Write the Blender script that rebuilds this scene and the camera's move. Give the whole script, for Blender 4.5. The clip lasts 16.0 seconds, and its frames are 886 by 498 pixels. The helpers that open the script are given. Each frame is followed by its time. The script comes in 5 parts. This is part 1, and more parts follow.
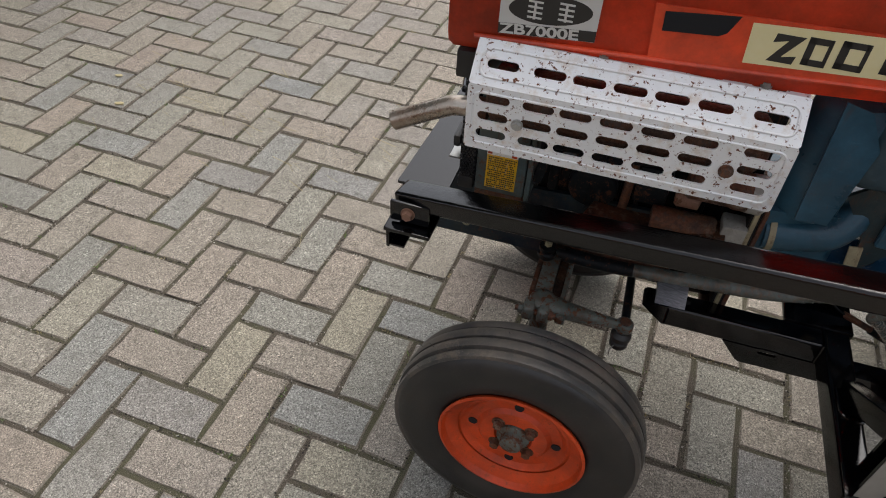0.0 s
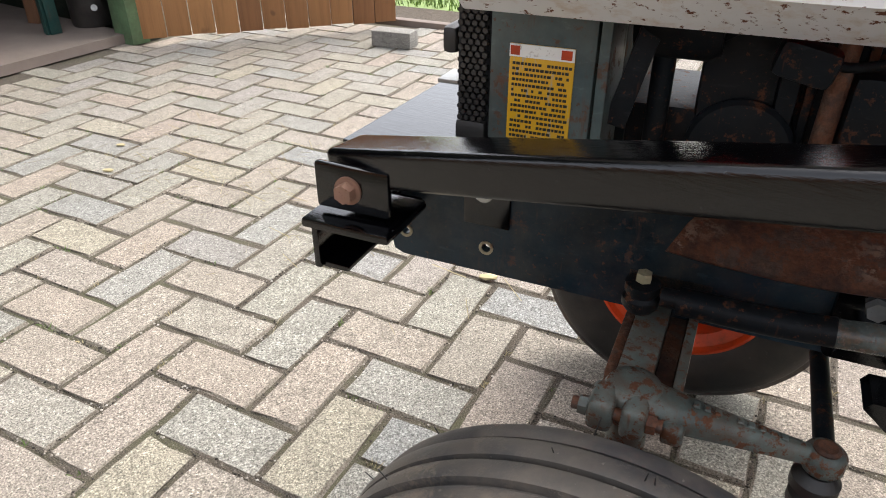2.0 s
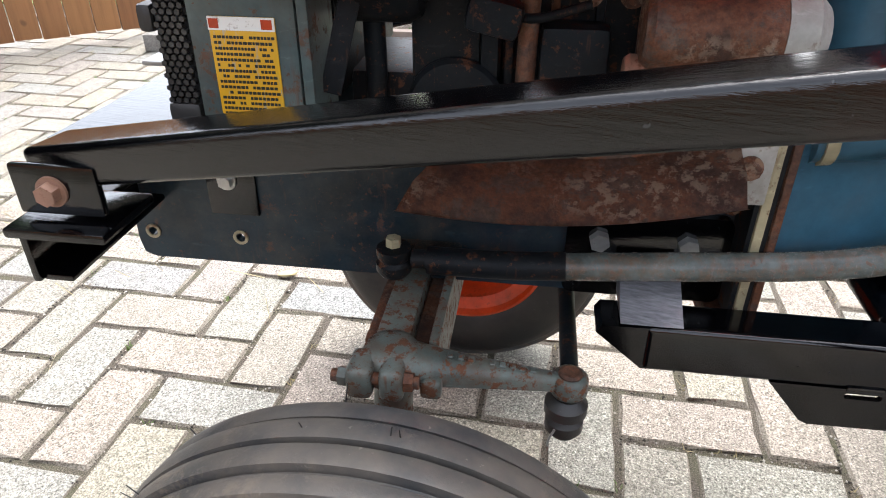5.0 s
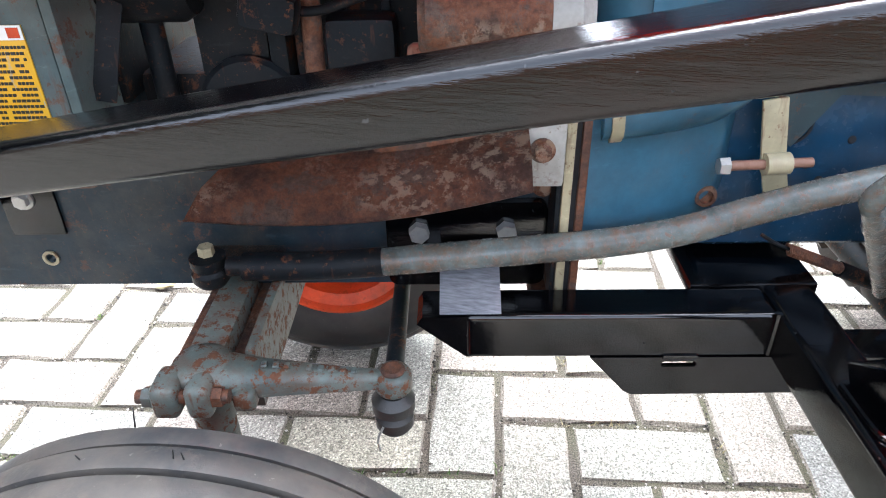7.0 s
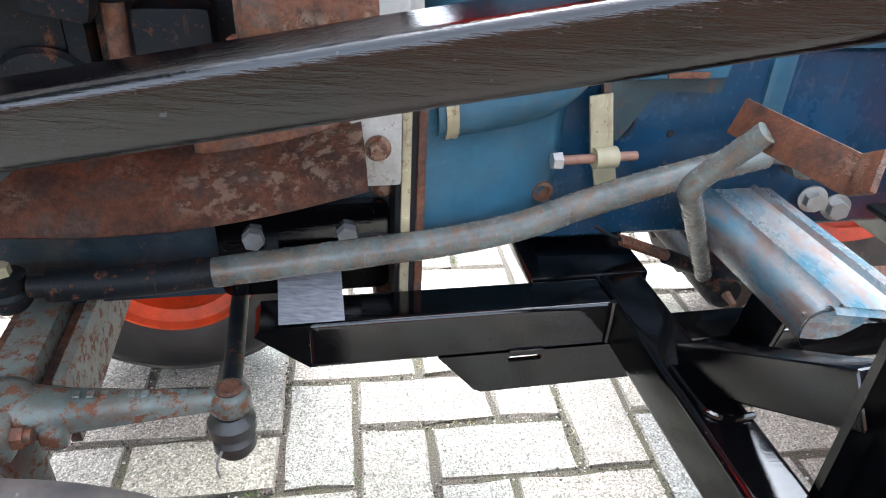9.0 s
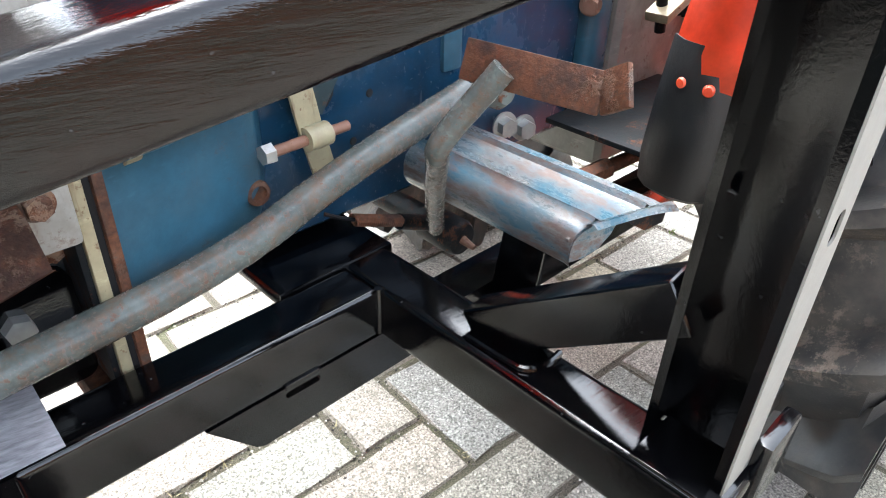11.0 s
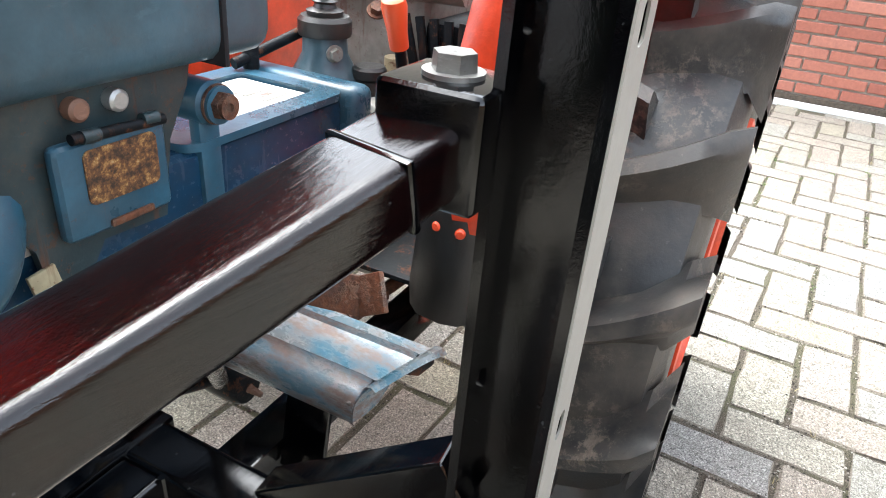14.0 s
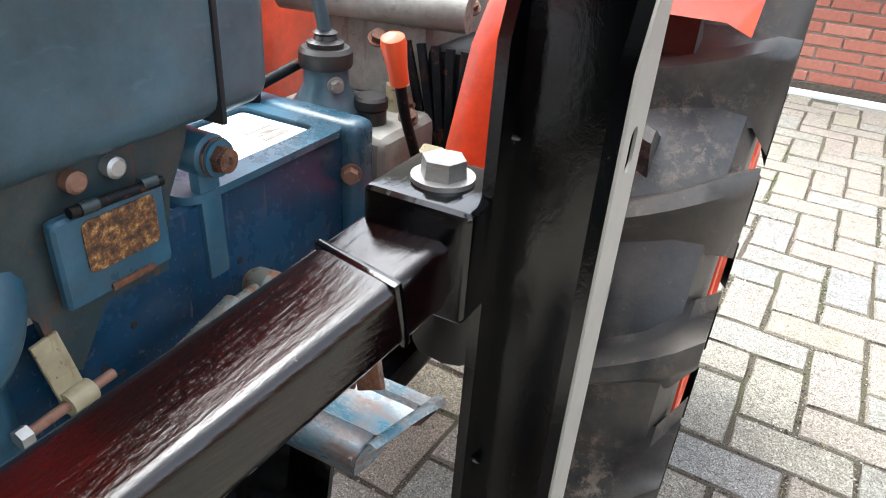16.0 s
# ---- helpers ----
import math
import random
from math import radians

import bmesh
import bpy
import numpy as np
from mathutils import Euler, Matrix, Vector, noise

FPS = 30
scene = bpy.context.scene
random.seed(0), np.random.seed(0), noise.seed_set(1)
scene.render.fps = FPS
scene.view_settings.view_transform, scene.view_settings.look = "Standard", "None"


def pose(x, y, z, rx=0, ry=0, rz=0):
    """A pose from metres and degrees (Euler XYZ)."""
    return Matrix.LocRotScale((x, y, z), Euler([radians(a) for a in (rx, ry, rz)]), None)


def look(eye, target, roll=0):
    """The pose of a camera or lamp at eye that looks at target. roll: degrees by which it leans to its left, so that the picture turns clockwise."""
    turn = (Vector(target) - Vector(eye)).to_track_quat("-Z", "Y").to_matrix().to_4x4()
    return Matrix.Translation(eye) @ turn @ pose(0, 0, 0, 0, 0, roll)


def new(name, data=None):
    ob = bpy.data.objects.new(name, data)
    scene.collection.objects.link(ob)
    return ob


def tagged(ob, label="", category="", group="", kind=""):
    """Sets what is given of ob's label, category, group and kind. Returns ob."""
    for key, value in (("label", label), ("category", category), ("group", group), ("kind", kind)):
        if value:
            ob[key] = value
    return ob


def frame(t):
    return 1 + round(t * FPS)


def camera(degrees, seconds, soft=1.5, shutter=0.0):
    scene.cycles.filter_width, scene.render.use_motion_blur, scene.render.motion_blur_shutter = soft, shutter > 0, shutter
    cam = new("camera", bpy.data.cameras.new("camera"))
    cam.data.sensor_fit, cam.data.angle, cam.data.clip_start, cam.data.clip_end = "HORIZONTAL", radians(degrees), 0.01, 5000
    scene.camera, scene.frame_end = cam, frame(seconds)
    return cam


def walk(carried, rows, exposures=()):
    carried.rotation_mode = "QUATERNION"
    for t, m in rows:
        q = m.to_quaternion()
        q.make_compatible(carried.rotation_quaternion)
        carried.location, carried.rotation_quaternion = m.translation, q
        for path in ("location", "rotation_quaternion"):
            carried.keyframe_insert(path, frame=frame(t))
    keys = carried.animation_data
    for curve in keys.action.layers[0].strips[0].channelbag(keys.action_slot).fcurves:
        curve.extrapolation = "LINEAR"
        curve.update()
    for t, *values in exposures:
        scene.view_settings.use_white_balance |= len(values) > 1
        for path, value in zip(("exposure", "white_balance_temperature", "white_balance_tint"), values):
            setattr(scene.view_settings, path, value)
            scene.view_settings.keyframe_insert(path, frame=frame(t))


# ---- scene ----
cam = camera(65.9, 16.0, soft=1.0)
PATH = [
    (0, (0.046, 0.06, 1.417), (-0.533, 1.391, 0.042), 3.7),
    (0.5, (0.104, 0.325, 1.269), (-0.632, 1.512, -0.162), -1.4),
    (1, (0.062, 0.458, 1.038), (-0.818, 1.672, -0.285), -2.1),
    (1.5, (0.031, 0.467, 0.91), (-1.039, 1.848, -0.063), -2.0),
    (2, (-0.022, 0.478, 0.874), (-0.956, 1.924, -0.145), 0.0),
    (2.5, (-0.076, 0.472, 0.86), (-0.94, 1.952, -0.171), -1.1),
    (3, (-0.076, 0.476, 0.855), (-0.825, 2.008, -0.189), -0.2),
    (3.5, (-0.054, 0.48, 0.851), (-0.785, 2.025, -0.187), -1.1),
    (4, (-0.019, 0.492, 0.847), (-0.696, 2.057, -0.199), -2.0),
    (4.5, (0.015, 0.503, 0.847), (-0.592, 2.101, -0.189), -1.0),
    (5, (0.052, 0.508, 0.852), (-0.438, 2.154, -0.173), 0.1),
    (7.3, (0.17, 0.549, 0.851), (-0.072, 2.228, -0.208), -0.6),
    (7.5, (0.18, 0.549, 0.85), (-0.021, 2.234, -0.209), 0.0),
    (8, (0.185, 0.553, 0.849), (0.058, 2.252, -0.199), 0.8),
    (8.2, (0.187, 0.555, 0.848), (0.103, 2.259, -0.195), 1.3),
    (10.5, (0.126, 0.638, 0.815), (0.858, 2.174, -0.237), 3.3),
    (11, (0.13, 0.677, 0.812), (1.145, 2.02, -0.268), 2.1),
    (11.5, (0.147, 0.698, 0.815), (1.339, 1.838, -0.317), 2.0),
    (12, (0.15, 0.7, 0.828), (1.424, 1.721, -0.327), 1.4),
    (12.5, (0.142, 0.694, 0.84), (1.425, 1.676, -0.338), 2.1),
    (13, (0.147, 0.68, 0.869), (1.517, 1.651, -0.218), 3.9),
    (13.5, (0.153, 0.684, 0.895), (1.579, 1.663, -0.109), 4.4),
    (14, (0.158, 0.687, 0.916), (1.623, 1.663, -0.034), 5.2),
    (14.5, (0.163, 0.688, 0.934), (1.641, 1.674, 0.015), 5.4),
    (15, (0.168, 0.688, 0.95), (1.659, 1.675, 0.053), 5.3),
    (15.5, (0.167, 0.688, 0.964), (1.665, 1.645, 0.048), 4.7),
    (16, (0.185, 0.699, 0.968), (1.613, 1.685, -0.026), 4.2),
]
walk(cam, [(t, look(eye, target, roll)) for t, eye, target, roll in PATH],
     [(0, -0.90, 6600, 10), (0.5, -0.80, 6600, 10), (1, -0.92, 6600, 10), (1.5, 0.02, 6600, 10), (2.5, 0.12, 6600, 10), (3.5, 0.22, 6600, 10), (4, 0.28, 6550, 10), (5, 0.72, 6300, 10), (7.5, 1.62, 5800, 8),
      (10.5, 1.58, 5950, 6), (12.5, 1.22, 6200, 6), (14, 1.05, 6200, 6), (16, 0.84, 6200, 6)])

# ---- world, sun ----
world = bpy.data.worlds.new("overcast_sky")
scene.world = world
world.use_nodes = True
wn, wl = world.node_tree.nodes, world.node_tree.links
sky = wn.new("ShaderNodeTexSky")
sky.sky_type, sky.sun_disc = "NISHITA", False
sky.sun_elevation, sky.sun_rotation = radians(64), radians(10)
sky.dust_density, sky.air_density = 4.0, 0.8
soft_sky = wn.new("ShaderNodeHueSaturation")
soft_sky.inputs["Saturation"].default_value = 0.35
wl.new(sky.outputs[0], soft_sky.inputs["Color"])
wl.new(soft_sky.outputs[0], wn["Background"].inputs["Color"])
wn["Background"].inputs["Strength"].default_value = 0.60
sun = new("sun", bpy.data.lights.new("sun", "SUN"))
sun.data.energy, sun.data.angle, sun.data.color = 0.5, radians(50), (1.0, 0.98, 0.95)
sun.matrix_world = look((0.68, 5.06, 8.03), (0, 1.2, 0))

# ---- material helpers ----


class Mat:
    """A node material, with short calls for the nodes that it needs."""

    def __init__(self, name, rough=0.6, metal=0.0, coat=0.0):
        self.m = bpy.data.materials.new(name)
        self.m.use_nodes = True
        self.n, self.l = self.m.node_tree.nodes, self.m.node_tree.links
        self.b = self.n["Principled BSDF"]
        self.b.inputs["Roughness"].default_value = rough
        self.b.inputs["Metallic"].default_value = metal
        self.b.inputs["Coat Weight"].default_value = coat
        self.place = self.n.new("ShaderNodeNewGeometry").outputs["Position"]

    def scaled(self, sx, sy, sz, turn=0.0):
        k = self.n.new("ShaderNodeMapping")
        k.inputs["Scale"].default_value = (sx, sy, sz)
        k.inputs["Rotation"].default_value = (0, 0, turn)
        self.l.new(self.place, k.inputs["Vector"])
        return k.outputs[0]

    def noise(self, scale, detail=4.0, rough=0.6, vec=None, which="Fac"):
        k = self.n.new("ShaderNodeTexNoise")
        k.inputs["Scale"].default_value, k.inputs["Detail"].default_value, k.inputs["Roughness"].default_value = scale, detail, rough
        self.l.new(vec or self.place, k.inputs["Vector"])
        return k.outputs[which]

    def cells(self, scale, vec=None, which="Distance"):
        k = self.n.new("ShaderNodeTexVoronoi")
        k.inputs["Scale"].default_value = scale
        self.l.new(vec or self.place, k.inputs["Vector"])
        return k.outputs[which]

    def ramp(self, fac, *stops):
        k = self.n.new("ShaderNodeValToRGB")
        e = k.color_ramp.elements
        while len(e) < len(stops):
            e.new(0.5)
        for el, (at, col) in zip(e, stops):
            el.position = at
            el.color = (col, col, col, 1) if isinstance(col, (int, float)) else (*col, 1)
        self.l.new(fac, k.inputs["Fac"])
        return k.outputs["Color"]

    def mix(self, fac, a, b, mode="MIX"):
        k = self.n.new("ShaderNodeMix")
        k.data_type, k.blend_type = "RGBA", mode
        for sock, val in ((k.inputs[0], fac), (k.inputs[6], a), (k.inputs[7], b)):
            if isinstance(val, (int, float)):
                sock.default_value = val
            elif isinstance(val, tuple):
                sock.default_value = (*val, 1)
            else:
                self.l.new(val, sock)
        return k.outputs[2]

    def math(self, op, a, b=0.0):
        k = self.n.new("ShaderNodeMath")
        k.operation = op
        for sock, val in zip(k.inputs, (a, b)):
            if isinstance(val, (int, float)):
                sock.default_value = val
            else:
                self.l.new(val, sock)
        return k.outputs[0]

    def random(self):
        return self.n.new("ShaderNodeObjectInfo").outputs["Random"]

    def island(self):
        return self.n.new("ShaderNodeNewGeometry").outputs["Random Per Island"]

    def done(self, color=None, rough=None, bump=None, strength=0.3, depth=0.002, metal=None):
        for key, val in (("Base Color", color), ("Roughness", rough), ("Metallic", metal)):
            if isinstance(val, tuple):
                self.b.inputs[key].default_value = (*val, 1)
            elif isinstance(val, (int, float)):
                self.b.inputs[key].default_value = val
            elif val is not None:
                self.l.new(val, self.b.inputs[key])
        if bump is not None:
            k = self.n.new("ShaderNodeBump")
            k.inputs["Strength"].default_value, k.inputs["Distance"].default_value = strength, depth
            self.l.new(bump, k.inputs["Height"])
            self.l.new(k.outputs[0], self.b.inputs["Normal"])
        return self.m


RUST_DARK, RUST, RUST_PALE = (0.05, 0.022, 0.012), (0.17, 0.065, 0.028), (0.30, 0.17, 0.09)


def worn_paint(name, color, rough, rust=0.5, dirt=0.3, coat=0.0, scale=1.0, dirt_color=(0.11, 0.09, 0.065), gloss=0.35):
    """Paint that is chipped to rust in spots and dusty in broad patches. rust: 0 none to 1 much."""
    k = Mat(name, rough, coat=coat)
    k.b.inputs["Specular IOR Level"].default_value = gloss
    broad = k.noise(6 * scale, 6, 0.7)
    fine = k.noise(120 * scale, 4, 0.7)
    tint = k.mix(k.ramp(broad, (0.34, 0.0), (0.66, 1.0)), tuple(c * 0.5 for c in color), tuple(min(1, c * 1.3) for c in color))
    scuff = k.math("MULTIPLY", k.ramp(k.noise(1.0, 5, 0.7, k.scaled(30 * scale, 30 * scale, 90 * scale)), (0.60, 0.0), (0.70, 1.0)), min(0.5, 0.15 + rust * 0.4))
    tint = k.mix(scuff, tint, tuple(min(1, c * 1.9 + 0.03) for c in color))
    dusty = k.mix(k.math("MULTIPLY", k.ramp(k.noise(16 * scale, 6, 0.7), (0.45, 0.0), (0.75, 1.0)), dirt), tint, dirt_color)
    spots = k.math("MULTIPLY", k.ramp(k.noise(38 * scale, 6, 0.75), (0.65 - 0.20 * rust, 0.0), (0.70 - 0.19 * rust, 1.0)), min(1.0, rust * 1.6))
    area = k.ramp(k.noise(8 * scale, 4, 0.6), (0.42, 0.0), (0.6, 1.0))
    runs = k.ramp(k.noise(1.0, 4, 0.65, k.scaled(75, 75, 9)), (0.60, 0.0), (0.72, 1.0))
    freckles = k.ramp(k.noise(190, 3, 0.6), (0.64, 0.0), (0.68, 1.0))
    marks = k.math("MULTIPLY", k.math("MULTIPLY", k.math("MAXIMUM", runs, freckles), area), min(1.0, rust * 2.0))
    spots = k.math("MAXIMUM", spots, marks)
    rusty = k.mix(fine, RUST_DARK, RUST)
    color_out = k.mix(spots, dusty, rusty)
    rough_out = k.mix(spots, k.mix(k.ramp(broad, (0.4, 0.0), (0.8, 0.6)), (rough,) * 3, (min(1, rough + 0.2),) * 3), (0.85,) * 3)
    return k.done(color_out, rough_out, k.math("ADD", fine, spots), 0.25, 0.0012)


def rusty_steel(name, light=0.5, metal=0.15):
    k = Mat(name, 0.75, metal)
    a = k.noise(13, 7, 0.75)
    fine = k.noise(170, 5, 0.7)
    col = k.ramp(a, (0.32, (0.02, 0.010, 0.007)), (0.44, (0.075, 0.032, 0.018)), (0.52, (0.15, 0.052, 0.02)), (0.58, (0.085, 0.055, 0.042)), (0.7, (0.17, 0.09, 0.05)))
    col = k.mix(k.math("MULTIPLY", k.ramp(fine, (0.4, 0.0), (0.62, 1.0)), 0.35), col, (0.03, 0.02, 0.016))
    crust = k.math("MULTIPLY", k.ramp(k.noise(10, 3, 0.5), (0.5, 0.0), (0.6, 1.0)), k.ramp(k.noise(75, 5, 0.75), (0.5, 0.0), (0.58, 1.0)))
    col = k.mix(k.math("MULTIPLY", crust, light), col, k.mix(fine, (0.20, 0.12, 0.07), (0.55, 0.45, 0.34)))
    return k.done(col, k.ramp(fine, (0.3, 0.45), (0.7, 0.9)), k.math("ADD", fine, crust), 0.6, 0.002)


# ---- materials ----
def gloss_black(name, brown=0.0):
    """Fresh hand-brushed gloss paint; brown: how much brown reflection is painted in long strokes."""
    k = Mat(name, 0.08)
    k.b.inputs["IOR"].default_value = 1.52
    strokes = k.noise(1.0, 5, 0.65, k.scaled(18, 260, 260, -0.14))
    axes = k.n.new("ShaderNodeSeparateXYZ")
    k.l.new(k.place, axes.inputs[0])
    patch = k.ramp(k.math("ADD", k.math("MULTIPLY", k.noise(9, 5, 0.65), 1.0), axes.outputs["X"]), (0.58, 0.0), (0.68, 1.0))
    # The brown tint towards +X stands in for a reflection in the gloss.
    col = k.mix(k.math("MULTIPLY", k.math("MULTIPLY", patch, brown), k.ramp(strokes, (0.3, 0.2), (0.6, 1.0))), (0.0012, 0.0012, 0.0016), (0.0060, 0.0018, 0.0017))
    dust = k.ramp(k.noise(210, 2, 0.5), (0.72, 0.0), (0.76, 1.0))
    col = k.mix(k.math("MULTIPLY", dust, 0.12), col, (0.2, 0.2, 0.2))
    bump = k.math("ADD", strokes, k.math("MULTIPLY", k.noise(40, 3, 0.5), 0.6))
    return k.done(col, k.ramp(strokes, (0.3, 0.03), (0.75, 0.09)), bump, 0.15 + 0.30 * brown, 0.0010)


M_BLACK = gloss_black("gloss_black_paint")
M_BAR = gloss_black("black_with_brown_reflection", 0.9)
# Pale streaks paint the sky's reflection on a black pad.
M_PAD = Mat("pad_with_sky_sheen", 0.3, 0.5)
M_PAD = M_PAD.done(M_PAD.mix(M_PAD.noise(1.0, 4, 0.6, M_PAD.scaled(60, 400, 400)), (0.03, 0.03, 0.034), (0.50, 0.50, 0.54)), None, M_PAD.noise(1.0, 4, 0.6, M_PAD.scaled(60, 400, 400)), 0.4, 0.001)
M_EDGE = Mat("pale_primer_edge", 0.5)
M_EDGE = M_EDGE.done(M_EDGE.mix(M_EDGE.noise(35, 5, 0.7), (0.20, 0.19, 0.165), (0.30, 0.285, 0.25)), None, M_EDGE.noise(160, 4, 0.7), 0.2, 0.001)


def make_guard():
    k = Mat("speckled_silver", 0.34, 0.15)
    specks = k.ramp(k.noise(130, 4, 0.65), (0.59, 0.0), (0.64, 1.0))
    halo = k.ramp(k.noise(34, 5, 0.7), (0.52, 0.0), (0.72, 1.0))
    col = k.mix(k.math("MULTIPLY", halo, 0.65), k.mix(k.noise(18, 4, 0.6), (0.70, 0.70, 0.69), (0.82, 0.82, 0.81)), (0.52, 0.38, 0.24))
    col = k.mix(specks, col, (0.14, 0.05, 0.02))
    rough = k.mix(specks, k.mix(halo, (0.30,) * 3, (0.55,) * 3), (0.95,) * 3)
    return k.done(col, rough, k.math("ADD", k.noise(60, 4, 0.6), specks), 0.15, 0.001, k.mix(specks, (0.15,) * 3, (0.0,) * 3))


M_GUARD = make_guard()
M_ORANGE = worn_paint("orange_bonnet_paint", (0.66, 0.062, 0.018), 0.33, 0.05, 0.12, 0.3)
M_RIM = worn_paint("orange_rim_paint", (0.60, 0.065, 0.012), 0.38, 0.28, 0.25)
M_BLUE = worn_paint("weathered_blue_paint", (0.030, 0.092, 0.138), 0.27, 0.16, 0.22)
def make_board():
    k = Mat("footboard_paint", 0.4)
    wear = k.ramp(k.noise(1.0, 6, 0.7, k.scaled(26, 10, 26)), (0.40, 0.0), (0.62, 1.0))
    rust = k.ramp(k.noise(1.0, 7, 0.78, k.scaled(30, 14, 60)), (0.46, 0.0), (0.60, 1.0))
    fine = k.noise(220, 4, 0.7)
    col = k.mix(wear, k.mix(k.noise(40, 5, 0.7), (0.028, 0.10, 0.15), (0.08, 0.18, 0.23)), k.mix(fine, (0.24, 0.28, 0.29), (0.42, 0.40, 0.37)))
    col = k.mix(k.math("MULTIPLY", rust, 0.85), col, k.mix(fine, (0.07, 0.035, 0.022), (0.24, 0.15, 0.11)))
    return k.done(col, k.mix(rust, (0.24,) * 3, (0.6,) * 3), fine, 0.15, 0.001, k.mix(wear, (0.1,) * 3, (0.6,) * 3))


M_BOARD = make_board()
M_BLUE_DEEP = worn_paint("deep_blue_paint", (0.0075, 0.038, 0.078), 0.22, 0.10, 0.15)
M_TANK = worn_paint("grey_blue_paint", (0.046, 0.084, 0.104), 0.28, 0.08, 0.25)
M_PANEL = worn_paint("grey_green_paint", (0.085, 0.115, 0.112), 0.36, 0.45, 0.45)
M_BRACKET = worn_paint("dark_grey_blue_paint", (0.020, 0.037, 0.042), 0.32, 0.34, 0.45)
M_CHASSIS = worn_paint("oily_blue_black_paint", (0.0075, 0.021, 0.031), 0.28, 0.30, 0.30)
M_IRON = worn_paint("oily_cast_iron", (0.006, 0.008, 0.010), 0.45, 0.40, 0.2, dirt_color=(0.04, 0.03, 0.022), gloss=0.12)
M_ARM = worn_paint("chalky_blue_iron", (0.108, 0.125, 0.110), 0.38, 0.66, 1.0, scale=2.0, dirt_color=(0.105, 0.066, 0.042))
M_TUBE = worn_paint("worn_grey_blue_tube", (0.110, 0.125, 0.115), 0.2, 0.42, 1.0, scale=4.0, dirt_color=(0.14, 0.08, 0.045))
M_CHALK = worn_paint("chalky_alloy", (0.34, 0.33, 0.30), 0.5, 0.3, 0.6)
M_GREY = worn_paint("grey_alloy", (0.23, 0.225, 0.20), 0.45, 0.3, 0.55)
M_RUST = rusty_steel("flaking_rust", 0.5)
M_RUST_PLAIN = rusty_steel("plain_rust", 0.15)
M_CREAM = worn_paint("cream_plated_steel", (0.33, 0.29, 0.18), 0.4, 0.45, 0.5)
M_ZINC = worn_paint("zinc_bolt", (0.42, 0.42, 0.40), 0.35, 0.12, 0.3)
M_ZINC.node_tree.nodes["Principled BSDF"].inputs["Metallic"].default_value = 0.7
M_COPPER = worn_paint("brown_bolt", (0.20, 0.105, 0.07), 0.5, 0.5, 0.3)
M_EXHAUST = worn_paint("burnt_chrome", (0.50, 0.44, 0.37), 0.25, 0.28, 0.75, dirt_color=(0.20, 0.12, 0.07))
M_EXHAUST.node_tree.nodes["Principled BSDF"].inputs["Metallic"].default_value = 0.8


def make_rubber(name, base, dust, mud=0.0):
    k = Mat(name, 0.62)
    k.b.inputs["Specular IOR Level"].default_value = 0.48
    fine = k.noise(240, 4, 0.7)
    broad = k.noise(11, 5, 0.65)
    col = k.mix(k.math("MULTIPLY", k.ramp(broad, (0.4, 0.0), (0.72, 1.0)), dust), (base,) * 3, (0.16, 0.13, 0.10))
    grit = k.ramp(k.noise(130, 3, 0.6), (0.69, 0.0), (0.72, 1.0))
    col = k.mix(k.math("MULTIPLY", grit, 0.4 * dust), col, (0.3, 0.27, 0.23))
    if mud:
        crust = k.math("MULTIPLY", k.ramp(k.noise(7, 4, 0.6), (0.5, 0.0), (0.62, 1.0)), k.ramp(k.noise(55, 6, 0.8), (0.5, 0.0), (0.6, 1.0)))
        col = k.mix(k.math("MULTIPLY", crust, mud), col, k.mix(fine, (0.10, 0.07, 0.05), (0.34, 0.27, 0.20)))
        fine = k.math("ADD", fine, k.math("MULTIPLY", crust, 2.0))
    return k.done(col, k.ramp(broad, (0.3, 0.28), (0.7, 0.6)), fine, 0.25, 0.0012)


M_TYRE = make_rubber("front_tyre_rubber", 0.046, 0.8, 0.45)
M_LUG = make_rubber("rear_tyre_rubber", 0.020, 0.42, 0.45)
M_FLAP = make_rubber("mud_flap_rubber", 0.006, 0.06)
M_RUBBER = make_rubber("plain_rubber", 0.014, 0.18)


PAVER_TONES = ((0.0, (0.278, 0.252, 0.208)), (0.16, (0.298, 0.254, 0.208)), (0.3, (0.262, 0.250, 0.222)), (0.45, (0.302, 0.274, 0.208)), (0.6, (0.235, 0.238, 0.226)), (0.74, (0.292, 0.246, 0.205)), (0.88, (0.272, 0.260, 0.214)), (1.0, (0.25, 0.244, 0.222)))


def make_paver():
    k = Mat("concrete_paver", 0.9)
    r = k.random()
    tone = k.ramp(r, *PAVER_TONES)
    return paver_finish(k, tone)


